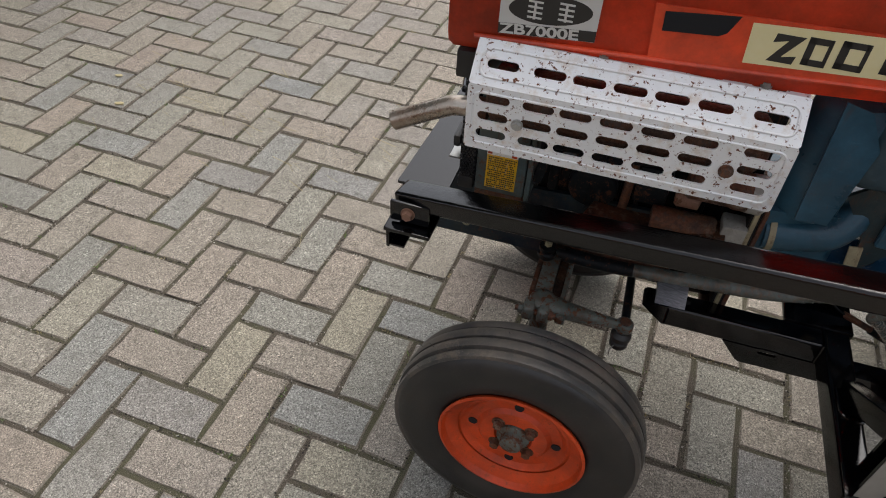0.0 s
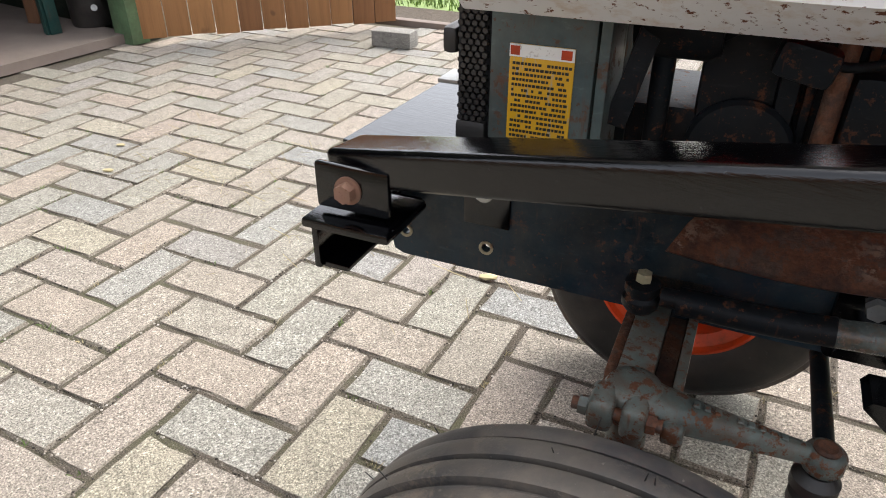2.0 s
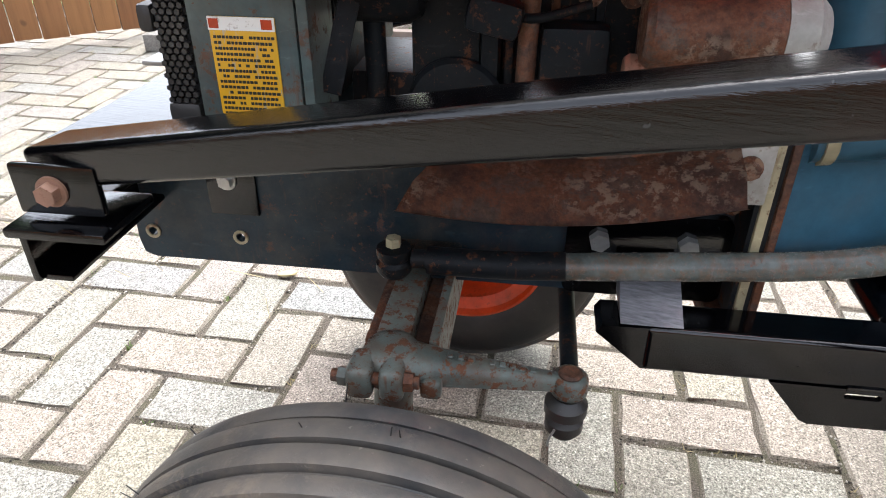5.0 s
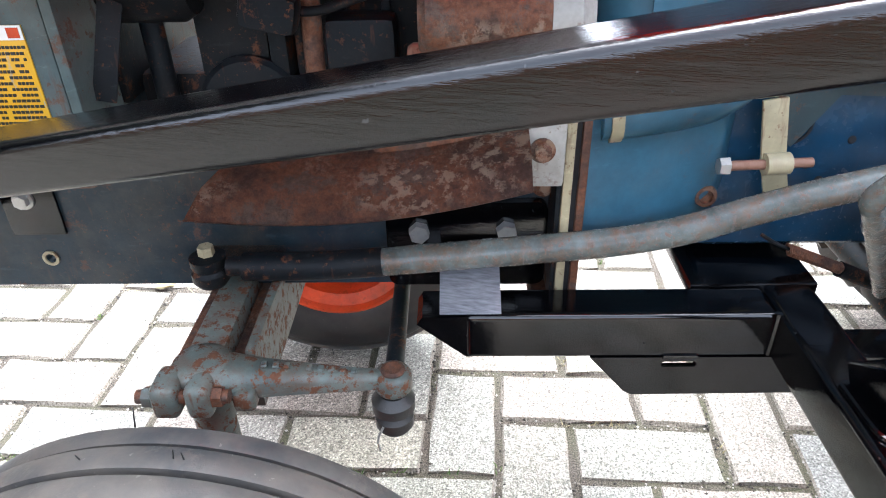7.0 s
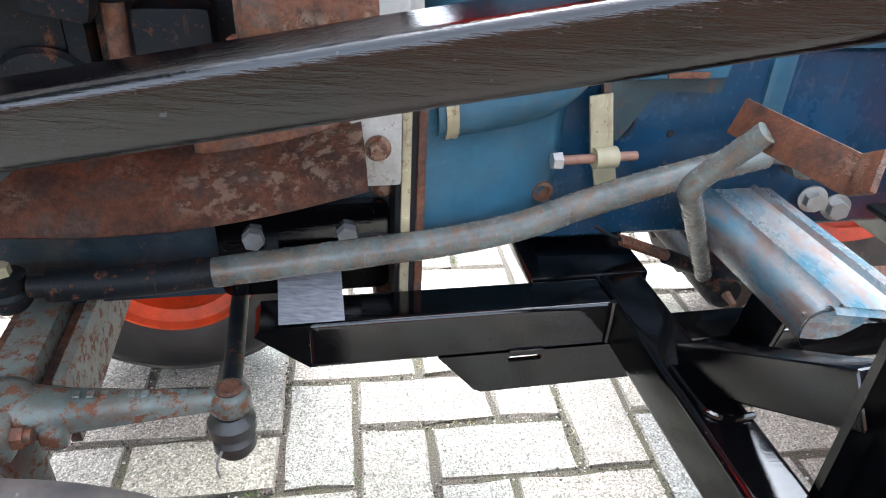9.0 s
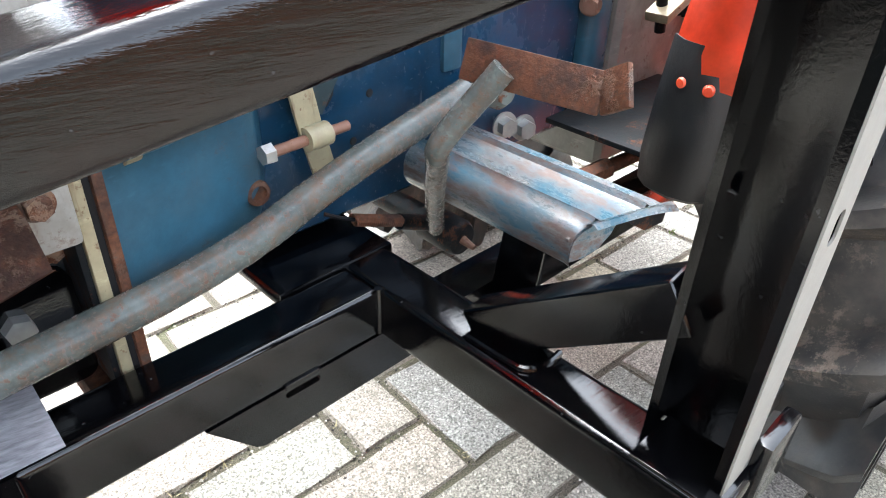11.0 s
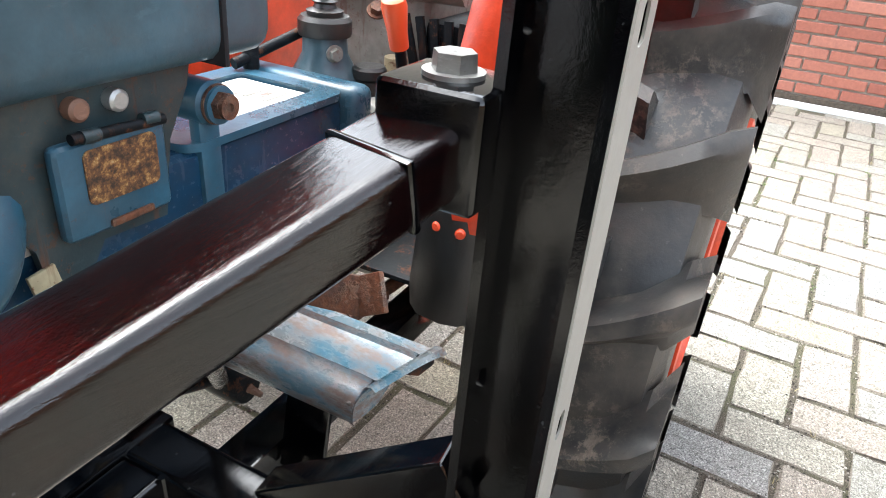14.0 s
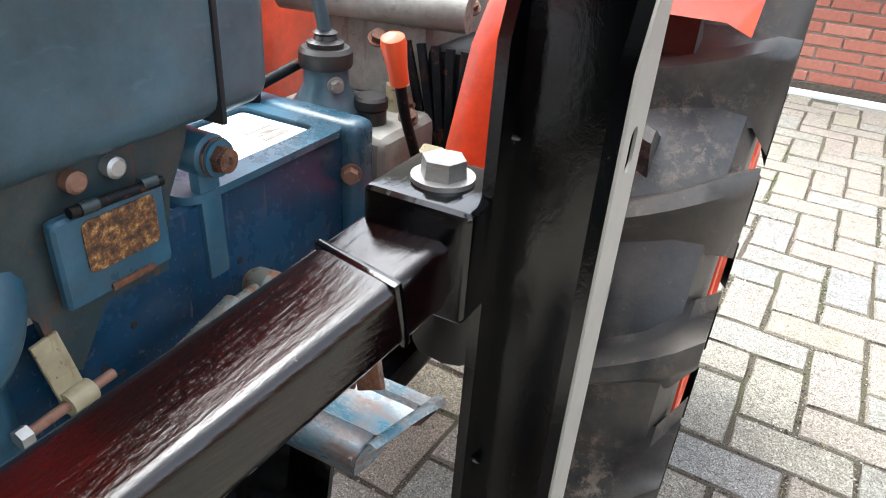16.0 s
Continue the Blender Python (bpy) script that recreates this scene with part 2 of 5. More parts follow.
def paver_finish(k, tone):
    grain = k.noise(330, 3, 0.65)
    speck = k.cells(300, which="Color")
    broad = k.noise(4.5, 5, 0.65)
    col = k.mix(k.ramp(grain, (0.38, 0.0), (0.62, 1.0)), tone, tone, "MIX")
    col = k.mix(0.8, col, k.ramp(grain, (0.3, 0.12), (0.5, 1.0), (0.7, 2.1)), "MULTIPLY")
    col = k.mix(0.7, col, k.ramp(speck, (0.15, 0.35), (0.36, 0.95), (0.75, 1.05), (0.9, 1.9)), "MULTIPLY")
    col = k.mix(k.math("MULTIPLY", k.ramp(broad, (0.45, 0.0), (0.75, 1.0)), 0.3), col, (0.13, 0.125, 0.10))
    col = k.mix(k.math("MULTIPLY", k.ramp(k.noise(24, 5, 0.75), (0.5, 0.0), (0.68, 1.0)), 0.4), col, (0.10, 0.09, 0.072))
    return k.done(col, 0.92, k.math("ADD", grain, k.math("MULTIPLY", k.noise(1100, 2, 0.5), 0.5)), 0.8, 0.004)


M_PAVER = make_paver()


def make_paver_far():
    k = Mat("concrete_paver_far", 0.9)
    r = k.island()
    tone = k.ramp(r, *PAVER_TONES)
    return paver_finish(k, tone)


M_PAVER_FAR = make_paver_far()


def make_joint():
    k = Mat("sandy_joint", 0.95)
    fine = k.noise(420, 4, 0.75)
    moss = k.ramp(k.noise(3.2, 5, 0.7), (0.45, 0.0), (0.62, 1.0))
    col = k.ramp(fine, (0.32, (0.014, 0.012, 0.009)), (0.5, (0.085, 0.07, 0.052)), (0.68, (0.24, 0.205, 0.16)))
    col = k.mix(k.math("MULTIPLY", moss, 0.4), col, k.mix(fine, (0.04, 0.06, 0.015), (0.12, 0.14, 0.04)))
    return k.done(col, 0.95, fine, 0.9, 0.006)


M_JOINT = make_joint()


def make_edge():
    """Dirty, chipped arris of a paver."""
    k = Mat("paver_edge", 0.95)
    fine = k.noise(260, 5, 0.75)
    col = k.ramp(fine, (0.34, (0.05, 0.043, 0.034)), (0.46, (0.19, 0.165, 0.13)), (0.62, (0.32, 0.285, 0.235)))
    return k.done(col, 0.95, fine, 0.9, 0.006)


M_PAVER_EDGE = make_edge()
M_GRIT = Mat("joint_grit", 0.9)
M_GRIT = M_GRIT.done(M_GRIT.ramp(M_GRIT.island(), (0.0, (0.02, 0.017, 0.013)), (0.45, (0.06, 0.05, 0.04)), (0.78, (0.22, 0.19, 0.15)), (1.0, (0.48, 0.45, 0.40))))
M_GRASS = Mat("grass_blades", 0.6)
M_GRASS = M_GRASS.done(M_GRASS.mix(M_GRASS.island(), (0.05, 0.11, 0.018), (0.16, 0.24, 0.05)))
M_LEAF = Mat("hedge_leaves", 0.5)
M_LEAF = M_LEAF.done(M_LEAF.mix(M_LEAF.island(), (0.03, 0.075, 0.015), (0.10, 0.17, 0.04)))
M_STRAW = Mat("dry_straw", 0.8)
M_STRAW = M_STRAW.done(M_STRAW.mix(M_STRAW.island(), (0.30, 0.24, 0.12), (0.42, 0.36, 0.2)))
M_SOIL = Mat("dark_soil", 0.95)
M_SOIL = M_SOIL.done(M_SOIL.ramp(M_SOIL.noise(60, 5, 0.7), (0.3, (0.03, 0.022, 0.015)), (0.7, (0.11, 0.085, 0.06))), None, M_SOIL.noise(90, 5, 0.7), 1.0, 0.01)


def make_wood(name, a, b, across):
    k = Mat(name, 0.65)
    grain = k.noise(1.0, 6, 0.7, k.scaled(*across))
    tone = k.mix(k.random(), a, b)
    col = k.mix(k.ramp(grain, (0.3, 0.0), (0.7, 1.0)), tone, tone)
    col = k.mix(0.6, col, k.ramp(grain, (0.25, 0.45), (0.5, 1.0), (0.8, 1.25)), "MULTIPLY")
    knots = k.ramp(k.noise(7, 2, 0.5), (0.68, 0.0), (0.72, 1.0))
    col = k.mix(k.math("MULTIPLY", knots, 0.5), col, (0.05, 0.028, 0.015))
    return k.done(col, 0.6, grain, 0.3, 0.002)


M_PLANK = make_wood("stained_plank", (0.20, 0.088, 0.033), (0.33, 0.16, 0.058), (40, 40, 2.2))
M_POST_GREEN = worn_paint("dark_green_paint", (0.012, 0.05, 0.045), 0.4, 0.15, 0.2)
M_TRIM_GREEN = worn_paint("pale_green_paint", (0.10, 0.17, 0.09), 0.5, 0.1, 0.3)
M_TIMBER = make_wood("bare_brown_timber", (0.16, 0.075, 0.04), (0.2, 0.1, 0.05), (40, 40, 2.5))
M_SHED = worn_paint("dark_shed_lining", (0.02, 0.028, 0.02), 0.7, 0.1, 0.4)
M_CONCRETE = Mat("dusty_concrete", 0.9)
M_CONCRETE = M_CONCRETE.done(M_CONCRETE.mix(M_CONCRETE.noise(8, 6, 0.7), (0.13, 0.10, 0.085), (0.22, 0.18, 0.15)), None, M_CONCRETE.noise(150, 4, 0.7), 0.3, 0.003)
M_BRICK = Mat("red_brick", 0.85)
M_BRICK = M_BRICK.done(M_BRICK.mix(0.5, M_BRICK.ramp(M_BRICK.random(), (0.0, (0.31, 0.105, 0.072)), (0.5, (0.38, 0.135, 0.09)), (1.0, (0.42, 0.17, 0.12))),
                                   M_BRICK.ramp(M_BRICK.noise(60, 5, 0.7), (0.3, 0.6), (0.7, 1.25)), "MULTIPLY"), None, M_BRICK.noise(200, 4, 0.7), 0.4, 0.002)
M_MORTAR = Mat("pale_mortar", 0.95)
M_MORTAR = M_MORTAR.done(M_MORTAR.mix(M_MORTAR.noise(120, 4, 0.7), (0.3, 0.26, 0.22), (0.45, 0.40, 0.35)), None, M_MORTAR.noise(200, 4, 0.7), 0.4, 0.002)
M_WHITE = Mat("white_plastic", 0.45)
M_WHITE = M_WHITE.done(M_WHITE.mix(M_WHITE.noise(30, 5, 0.7), (0.62, 0.62, 0.60), (0.8, 0.8, 0.79)))
M_PLATE_WHITE = Mat("scuffed_white_label", 0.4)
M_PLATE_WHITE = M_PLATE_WHITE.done(M_PLATE_WHITE.mix(M_PLATE_WHITE.ramp(M_PLATE_WHITE.noise(60, 5, 0.7), (0.55, 0.0), (0.65, 1.0)), (0.72, 0.70, 0.64), (0.3, 0.22, 0.16)))
M_YELLOW = Mat("chipped_yellow_label", 0.4)
M_YELLOW = M_YELLOW.done(M_YELLOW.mix(M_YELLOW.ramp(M_YELLOW.noise(1, 5, 0.7, M_YELLOW.scaled(160, 160, 30)), (0.58, 0.0), (0.64, 1.0)), (0.62, 0.34, 0.012), (0.34, 0.32, 0.28)))
M_INK = Mat("black_ink", 0.5).done((0.02, 0.018, 0.015))
M_CREAM_DECAL = Mat("aged_cream_decal", 0.45)
M_CREAM_DECAL = M_CREAM_DECAL.done(M_CREAM_DECAL.mix(M_CREAM_DECAL.noise(25, 5, 0.7), (0.66, 0.55, 0.24), (0.72, 0.66, 0.42)))
M_SILVER_DECAL = Mat("silver_decal", 0.35, 0.4).done((0.62, 0.62, 0.6))
M_KNOB = Mat("glossy_orange_plastic", 0.3).done((0.75, 0.10, 0.03))
# Near-black for black parts, and for shade painted into holes and gaps.
M_DARK = Mat("black_and_hole_shade", 0.9).done((0.006, 0.006, 0.007))
M_RUSTY_WINDOW = Mat("rust_flaked_window", 0.6)
M_RUSTY_WINDOW = M_RUSTY_WINDOW.done(M_RUSTY_WINDOW.ramp(M_RUSTY_WINDOW.noise(130, 5, 0.75), (0.40, (0.025, 0.014, 0.008)), (0.52, (0.13, 0.055, 0.018)), (0.62, (0.34, 0.19, 0.06)), (0.72, (0.55, 0.45, 0.28))), None, M_RUSTY_WINDOW.noise(130, 5, 0.75), 0.5, 0.002)

# ---- mesh helpers ----


def box(bm, u0, u1, v0, v1, z0, z1, bevel=0.0, seg=2):
    m = Matrix.Translation(((u0 + u1) / 2, (v0 + v1) / 2, (z0 + z1) / 2)) @ Matrix.Diagonal((abs(u1 - u0), abs(v1 - v0), abs(z1 - z0), 1))
    got = bmesh.ops.create_cube(bm, size=1, matrix=m)
    if bevel:
        edges = list({e for vert in got["verts"] for e in vert.link_edges})
        bmesh.ops.bevel(bm, geom=edges, offset=bevel, segments=seg, affect="EDGES", profile=0.6)
    return bm


def beam(bm, a, b, width, height, bevel=0.002, up=(0, 0, 1), seg=2):
    """A bar of rectangular section from a to b; height is measured along up."""
    a, b = Vector(a), Vector(b)
    d = (b - a).normalized()
    side = d.cross(Vector(up)).normalized()
    top = side.cross(d)
    m = Matrix((d, side, top)).transposed().to_4x4()
    m.translation = (a + b) / 2
    got = bmesh.ops.create_cube(bm, size=1, matrix=m @ Matrix.Diagonal(((b - a).length, width, height, 1)))
    if bevel:
        edges = list({e for vert in got["verts"] for e in vert.link_edges})
        bmesh.ops.bevel(bm, geom=edges, offset=bevel, segments=seg, affect="EDGES", profile=0.6)
    return bm


def rod(bm, a, b, r, r2=None, seg=20):
    a, b = Vector(a), Vector(b)
    m = (b - a).to_track_quat("Z", "Y").to_matrix().to_4x4()
    m.translation = (a + b) / 2
    bmesh.ops.create_cone(bm, cap_ends=True, segments=seg, radius1=r, radius2=r if r2 is None else r2, depth=(b - a).length, matrix=m)
    return bm


def sweep(bm, pts, r, seg=14, smooth=3):
    """A round tube along a rounded line of points."""
    pts = [Vector(p) for p in pts]
    for _ in range(smooth):
        out = [pts[0]]
        for p, q in zip(pts, pts[1:]):
            out += [p.lerp(q, 0.25), p.lerp(q, 0.75)]
        pts = out + [pts[-1]]
    rings, side = [], None
    for i, p in enumerate(pts):
        d = (pts[min(i + 1, len(pts) - 1)] - pts[max(i - 1, 0)]).normalized()
        side = (side - d * side.dot(d)).normalized() if side else d.orthogonal().normalized()
        other = d.cross(side)
        rings.append([bm.verts.new(p + r * (math.cos(2 * math.pi * j / seg) * side + math.sin(2 * math.pi * j / seg) * other)) for j in range(seg)])
    for a, b in zip(rings, rings[1:]):
        for j in range(seg):
            bm.faces.new((a[j], a[(j + 1) % seg], b[(j + 1) % seg], b[j]))
    bm.faces.new(rings[0][::-1]), bm.faces.new(rings[-1])
    return bm


def lathe(bm, origin, axis, profile, seg=40):
    """Turns (radius, distance along axis) round the axis; a radius of 0 closes it."""
    m = Vector(axis).to_track_quat("Z", "Y").to_matrix().to_4x4()
    m.translation = Vector(origin)
    rings = []
    for r, h in profile:
        if r < 1e-6:
            rings.append([bm.verts.new(m @ Vector((0, 0, h)))])
        else:
            rings.append([bm.verts.new(m @ Vector((r * math.cos(2 * math.pi * j / seg), r * math.sin(2 * math.pi * j / seg), h))) for j in range(seg)])
    for a, b in zip(rings, rings[1:]):
        for j in range(seg):
            k = (j + 1) % seg
            if len(a) == 1 and len(b) > 1:
                bm.faces.new((a[0], b[k], b[j]))
            elif len(b) == 1 and len(a) > 1:
                bm.faces.new((a[j], a[k], b[0]))
            elif len(a) > 1:
                bm.faces.new((a[j], a[k], b[k], b[j]))
    return bm


def sheet(bm, outline, holes, place, thick):
    """A flat plate with holes: 2D outline and holes, laid into space by place(x, y, depth)."""
    loops = []
    for loop in (outline, *holes):
        loops.append([bm.verts.new(place(x, y, 0)) for x, y in loop])
    edges = []
    for loop in loops:
        edges += [bm.edges.new((p, q)) for p, q in zip(loop, loop[1:] + loop[:1])]
    filled = bmesh.ops.triangle_fill(bm, use_beauty=True, use_dissolve=False, edges=edges)
    faces = [g for g in filled["geom"] if isinstance(g, bmesh.types.BMFace)]
    out = bmesh.ops.extrude_face_region(bm, geom=faces)
    shift = Vector(place(0, 0, thick)) - Vector(place(0, 0, 0))
    bmesh.ops.translate(bm, vec=shift, verts=[g for g in out["geom"] if isinstance(g, bmesh.types.BMVert)])
    bmesh.ops.recalc_face_normals(bm, faces=bm.faces)
    return bm


def rounded(x0, x1, y0, y1, r, n=5):
    out = []
    for cx, cy, a in ((x1 - r, y1 - r, 0), (x0 + r, y1 - r, 90), (x0 + r, y0 + r, 180), (x1 - r, y0 + r, 270)):
        out += [(cx + r * math.cos(radians(a + 90 * i / n)), cy + r * math.sin(radians(a + 90 * i / n))) for i in range(n + 1)]
    return out


def circle(x, y, r, n=16):
    return [(x + r * math.cos(2 * math.pi * i / n), y + r * math.sin(2 * math.pi * i / n)) for i in range(n)]


def hexbolt(bm, at, axis, size=0.012, height=0.009, washer=True, turn=0.0):
    at, axis = Vector(at), Vector(axis).normalized()
    if washer:
        rod(bm, at, at + axis * 0.0025, size * 1.35, seg=24)
        at = at + axis * 0.0025
    m = axis.to_track_quat("Z", "Y").to_matrix().to_4x4() @ pose(0, 0, 0, 0, 0, turn)
    m.translation = at + axis * height / 2
    got = bmesh.ops.create_cone(bm, cap_ends=True, segments=6, radius1=size, radius2=size * 0.94, depth=height, matrix=m)
    return bm


def thing(name, at, label, category, turn=0.0, kind="", group=""):
    ob = new(name)
    ob.empty_display_size = 0.1
    ob.matrix_world = pose(*at, 0, 0, turn)
    return tagged(ob, label, category, group, kind)


def part(name, bm, material, parent, label="", smooth=35):
    """Links a bmesh as one mesh under a thing, in that thing's own axes, or under a part."""
    data = bpy.data.meshes.new(name)
    bmesh.ops.recalc_face_normals(bm, faces=bm.faces)
    bm.to_mesh(data)
    bm.free()
    data.materials.append(material)
    if smooth:
        data.shade_smooth()
        data.set_sharp_from_angle(angle=radians(smooth))
    ob = new(name, data)
    ob.parent = parent
    return tagged(ob, label)


def solid(name, bm, material, label="", category="", kind="", group="", smooth=35):
    """A thing or a piece of the setting that is one mesh in world axes."""
    return tagged(part(name, bm, material, None, "", smooth), label, category, group, kind)


N = bmesh.new

# ---- paving ----
UNIT, AX, AY, PAVE_TURN = 0.1170, -0.7875, 0.8150, 5.60
pavement = solid("ground", box(N(), -30, 30, -25, 35, -0.3, -0.0048), M_JOINT, "sandy mossy bed under grey concrete pavers", "ground", "structure", smooth=0)


def paver_mesh(name, seed, length=2 * UNIT - 0.0075, width=UNIT - 0.0075):
    """Block with chipped, uneven arrises; faces after the first are its edges."""
    rnd = random.Random(seed)
    rim = [(-1, -1), (-0.33, -1), (0.33, -1), (1, -1), (1, 0), (1, 1), (0.33, 1), (-0.33, 1), (-1, 1), (-1, 0)]
    n = len(rim)
    verts = []
    for inset, z, j in ((0.0, -0.06, 0.0), (0.0, -0.008, 0.0028), (0.0045, 0.0, 0.0036)):
        for sx, sy in rim:
            x, y = sx * length / 2, sy * width / 2
            x -= inset * (sx > 0.9) - inset * (sx < -0.9)
            y -= inset * (sy > 0.9) - inset * (sy < -0.9)
            verts.append((x + rnd.uniform(-j, j), y + rnd.uniform(-j, j), z))
    faces = [tuple(range(2 * n, 3 * n))]
    for k in (n, 0):
        faces += [(k + i, k + (i + 1) % n, k + n + (i + 1) % n, k + n + i) for i in range(n)]
    return verts, faces


PAVER_KINDS = [paver_mesh("paver", i) for i in range(6)]
PAVER_DATA = []
for verts, faces in PAVER_KINDS:
    d = bpy.data.meshes.new("paver")
    d.from_pydata(verts, [], faces)
    d.materials.append(M_PAVER)
    d.materials.append(M_PAVER_EDGE)
    d.polygons.foreach_set("material_index", [0] + [1] * (len(faces) - 1))
    PAVER_DATA.append(d)


def paver_slots():
    """Every place of the herringbone bond: world x, y, turn in degrees."""
    c, s = math.cos(radians(PAVE_TURN)), math.sin(radians(PAVE_TURN))
    for i in range(-40, 55):
        for j in range(-24, 45):
            k = (i + j) % 4
            if k == 0:
                a, b, turn = (i + 1) * UNIT, (j + 0.5) * UNIT, 0
            elif k == 2:
                a, b, turn = (i + 0.5) * UNIT, (j + 1) * UNIT, 90
            else:
                continue
            yield AX + a * c - b * s, AY + a * s + b * c, PAVE_TURN + turn


def on_yard(x, y):
    return -3.15 - 0.09 * (y - 1.6) < x < 4.15 - 0.12 * (y - 1.4) and -1.2 < y < 3.72 + 0.16 * (x + 2)


rnd = random.Random(5)
near, far = [], []
for x, y, turn in paver_slots():
    if not on_yard(x, y):
        continue
    row = (x, y, turn + rnd.uniform(-0.7, 0.7) + 180 * rnd.randint(0, 1), rnd.uniform(-0.0025, 0.0015), rnd.uniform(-0.5, 0.5), rnd.uniform(-0.5, 0.5), rnd.randrange(6))
    inside = -1.25 < x < 0.95 and 0.30 < y < 1.95 or 1.35 < x < 2.0 and 0.45 < y < 1.1
    (near if inside else far).append(row)
for x, y, turn, dz, rx, ry, kind in near:
    ob = new("paver", PAVER_DATA[kind])
    ob.parent = pavement
    ob.matrix_basis = pose(x, y, dz, rx, ry, turn)
verts, faces = [], []
for x, y, turn, dz, rx, ry, kind in far:
    m = pose(x, y, dz, rx, ry, turn)
    base = len(verts)
    verts += [tuple(m @ Vector(p)) for p in PAVER_KINDS[kind][0]]
    faces += [tuple(base + q for q in f) for f in PAVER_KINDS[kind][1]]
d = bpy.data.meshes.new("paver_field")
d.from_pydata(verts, [], faces)
d.materials.append(M_PAVER_FAR)
d.materials.append(M_PAVER_EDGE)
d.polygons.foreach_set("material_index", ([0] + [1] * 20) * len(far))
field = new("paver_field", d)
field.parent = pavement
tagged(field, "herringbone field of grey and tan concrete pavers", kind="stuff")

# ---- the tractor: u runs to its rear, v away from its left side ----
tractor = thing("compact_tractor", (0, 1.113, 0), "small old orange and blue tractor, weathered and rusty, parked on pavers", "tractor", 8.5)

# chassis
bm = N()
plate = [(-0.465, 0.470), (-0.462, 0.455), (-0.450, 0.450), (0.165, 0.450), (0.165, 0.62), (-0.455, 0.60), (-0.465, 0.59)]
sheet(bm, plate, [circle(-0.446, 0.483, 0.005), circle(-0.345, 0.483, 0.005), circle(-0.10, 0.53, 0.008)], lambda x, z, d: (x, d, z), 0.010)
chassis = part("chassis_rail", bm, M_CHASSIS, tractor, "oily dark blue steel side rail")
for u in (-0.446, -0.345):
    bm = N()
    lathe(bm, (u, 0.001, 0.483), (0, -1, 0), [(0.0055, 0.0), (0.0055, 0.003), (0.0085, 0.003), (0.0085, 0.0)], 18)
    part("hole_rim", bm, M_CREAM, chassis)
part("welded_lug", box(N(), -0.372, -0.318, -0.004, 0.0, 0.512, 0.562, 0.002), M_BLACK, chassis)
part("lug_nut", hexbolt(N(), (-0.348, -0.004, 0.552), (0, -1, 0), 0.0075, 0.006), M_ZINC, chassis)
part("chassis_rail", sheet(N(), plate, [], lambda x, z, d: (x, 0.166 + d, z), 0.010), M_CHASSIS, tractor)
for u in (-0.44, -0.02):
    part("chassis_crossmember", box(N(), u, u + 0.05, 0.011, 0.165, 0.47, 0.53, 0.004), M_CHASSIS, tractor)

# radiator and front panel
bm = N()
box(bm, -0.319, -0.228, -0.082, 0.25, 0.64, 0.93, 0.006)
radiator = part("radiator_housing", bm, M_PANEL, tractor, "weathered grey-green sheet housing")
part("edge_flange", box(N(), -0.226, -0.217, -0.086, -0.02, 0.64, 0.93, 0.002), M_PANEL, radiator)
part("folded_strip", beam(N(), (-0.212, -0.060, 0.668), (-0.195, -0.040, 0.745), 0.004, 0.018, 0.001, (1, 0.3, 0)), M_IRON, radiator, "scratched dark bracket strip")
part("foot_bracket", box(N(), -0.318, -0.230, -0.080, -0.02, 0.60, 0.642, 0.003), M_RUST_PLAIN, radiator)
label = part("warning_label", box(N(), -0.300, -0.245, -0.0834, -0.0818, 0.652, 0.734, 0.0004), M_YELLOW, radiator, "chipped yellow printed label")
part("label_header", box(N(), -0.300, -0.245, -0.0842, -0.0836, 0.7235, 0.734), M_PLATE_WHITE, label)
for a, b in ((-0.299, -0.291), (-0.256, -0.247)):
    part("header_mark", box(N(), a, b, -0.0846, -0.0843, 0.725, 0.7325), M_RIM, label)
rnd = random.Random(11)
for row in range(15):
    bm = N()
    z = 0.7185 - row * 0.0045
    u = -0.297
    while u < -0.249:
        w = rnd.uniform(0.0016, 0.0032)
        if rnd.random() < 0.88:
            box(bm, u, u + w, -0.0842, -0.0835, z - 0.0014, z + 0.0008)
        u += w + 0.0009
    part("printed_line", bm, M_INK, label, smooth=0)
bm = N()
for iu in range(4):
    for iz in range(52):
        z = 0.662 + iz * 0.0052
        u = -0.347 + iu * 0.0065 + (0.003 if iz % 2 else 0)
        rod(bm, (u, -0.078, z), (u, -0.073, z), 0.0026, seg=6)
grille = part("grille_frame", box(N(), -0.352, -0.320, -0.072, 0.24, 0.645, 0.93, 0.004), M_DARK, tractor, "black front grille")
part("grille_mesh", bm, M_RUBBER, grille, "black perforated mesh")
part("grille_foot", box(N(), -0.352, -0.322, -0.079, 0.24, 0.632, 0.660, 0.006), M_RUBBER, grille)
part("front_lamp", box(N(), -0.366, -0.352, -0.075, -0.02, 0.716, 0.74, 0.006), M_RUBBER, grille)
part("front_latch", box(N(), -0.372, -0.352, -0.070, -0.035, 0.688, 0.692, 0.001), M_ZINC, grille)

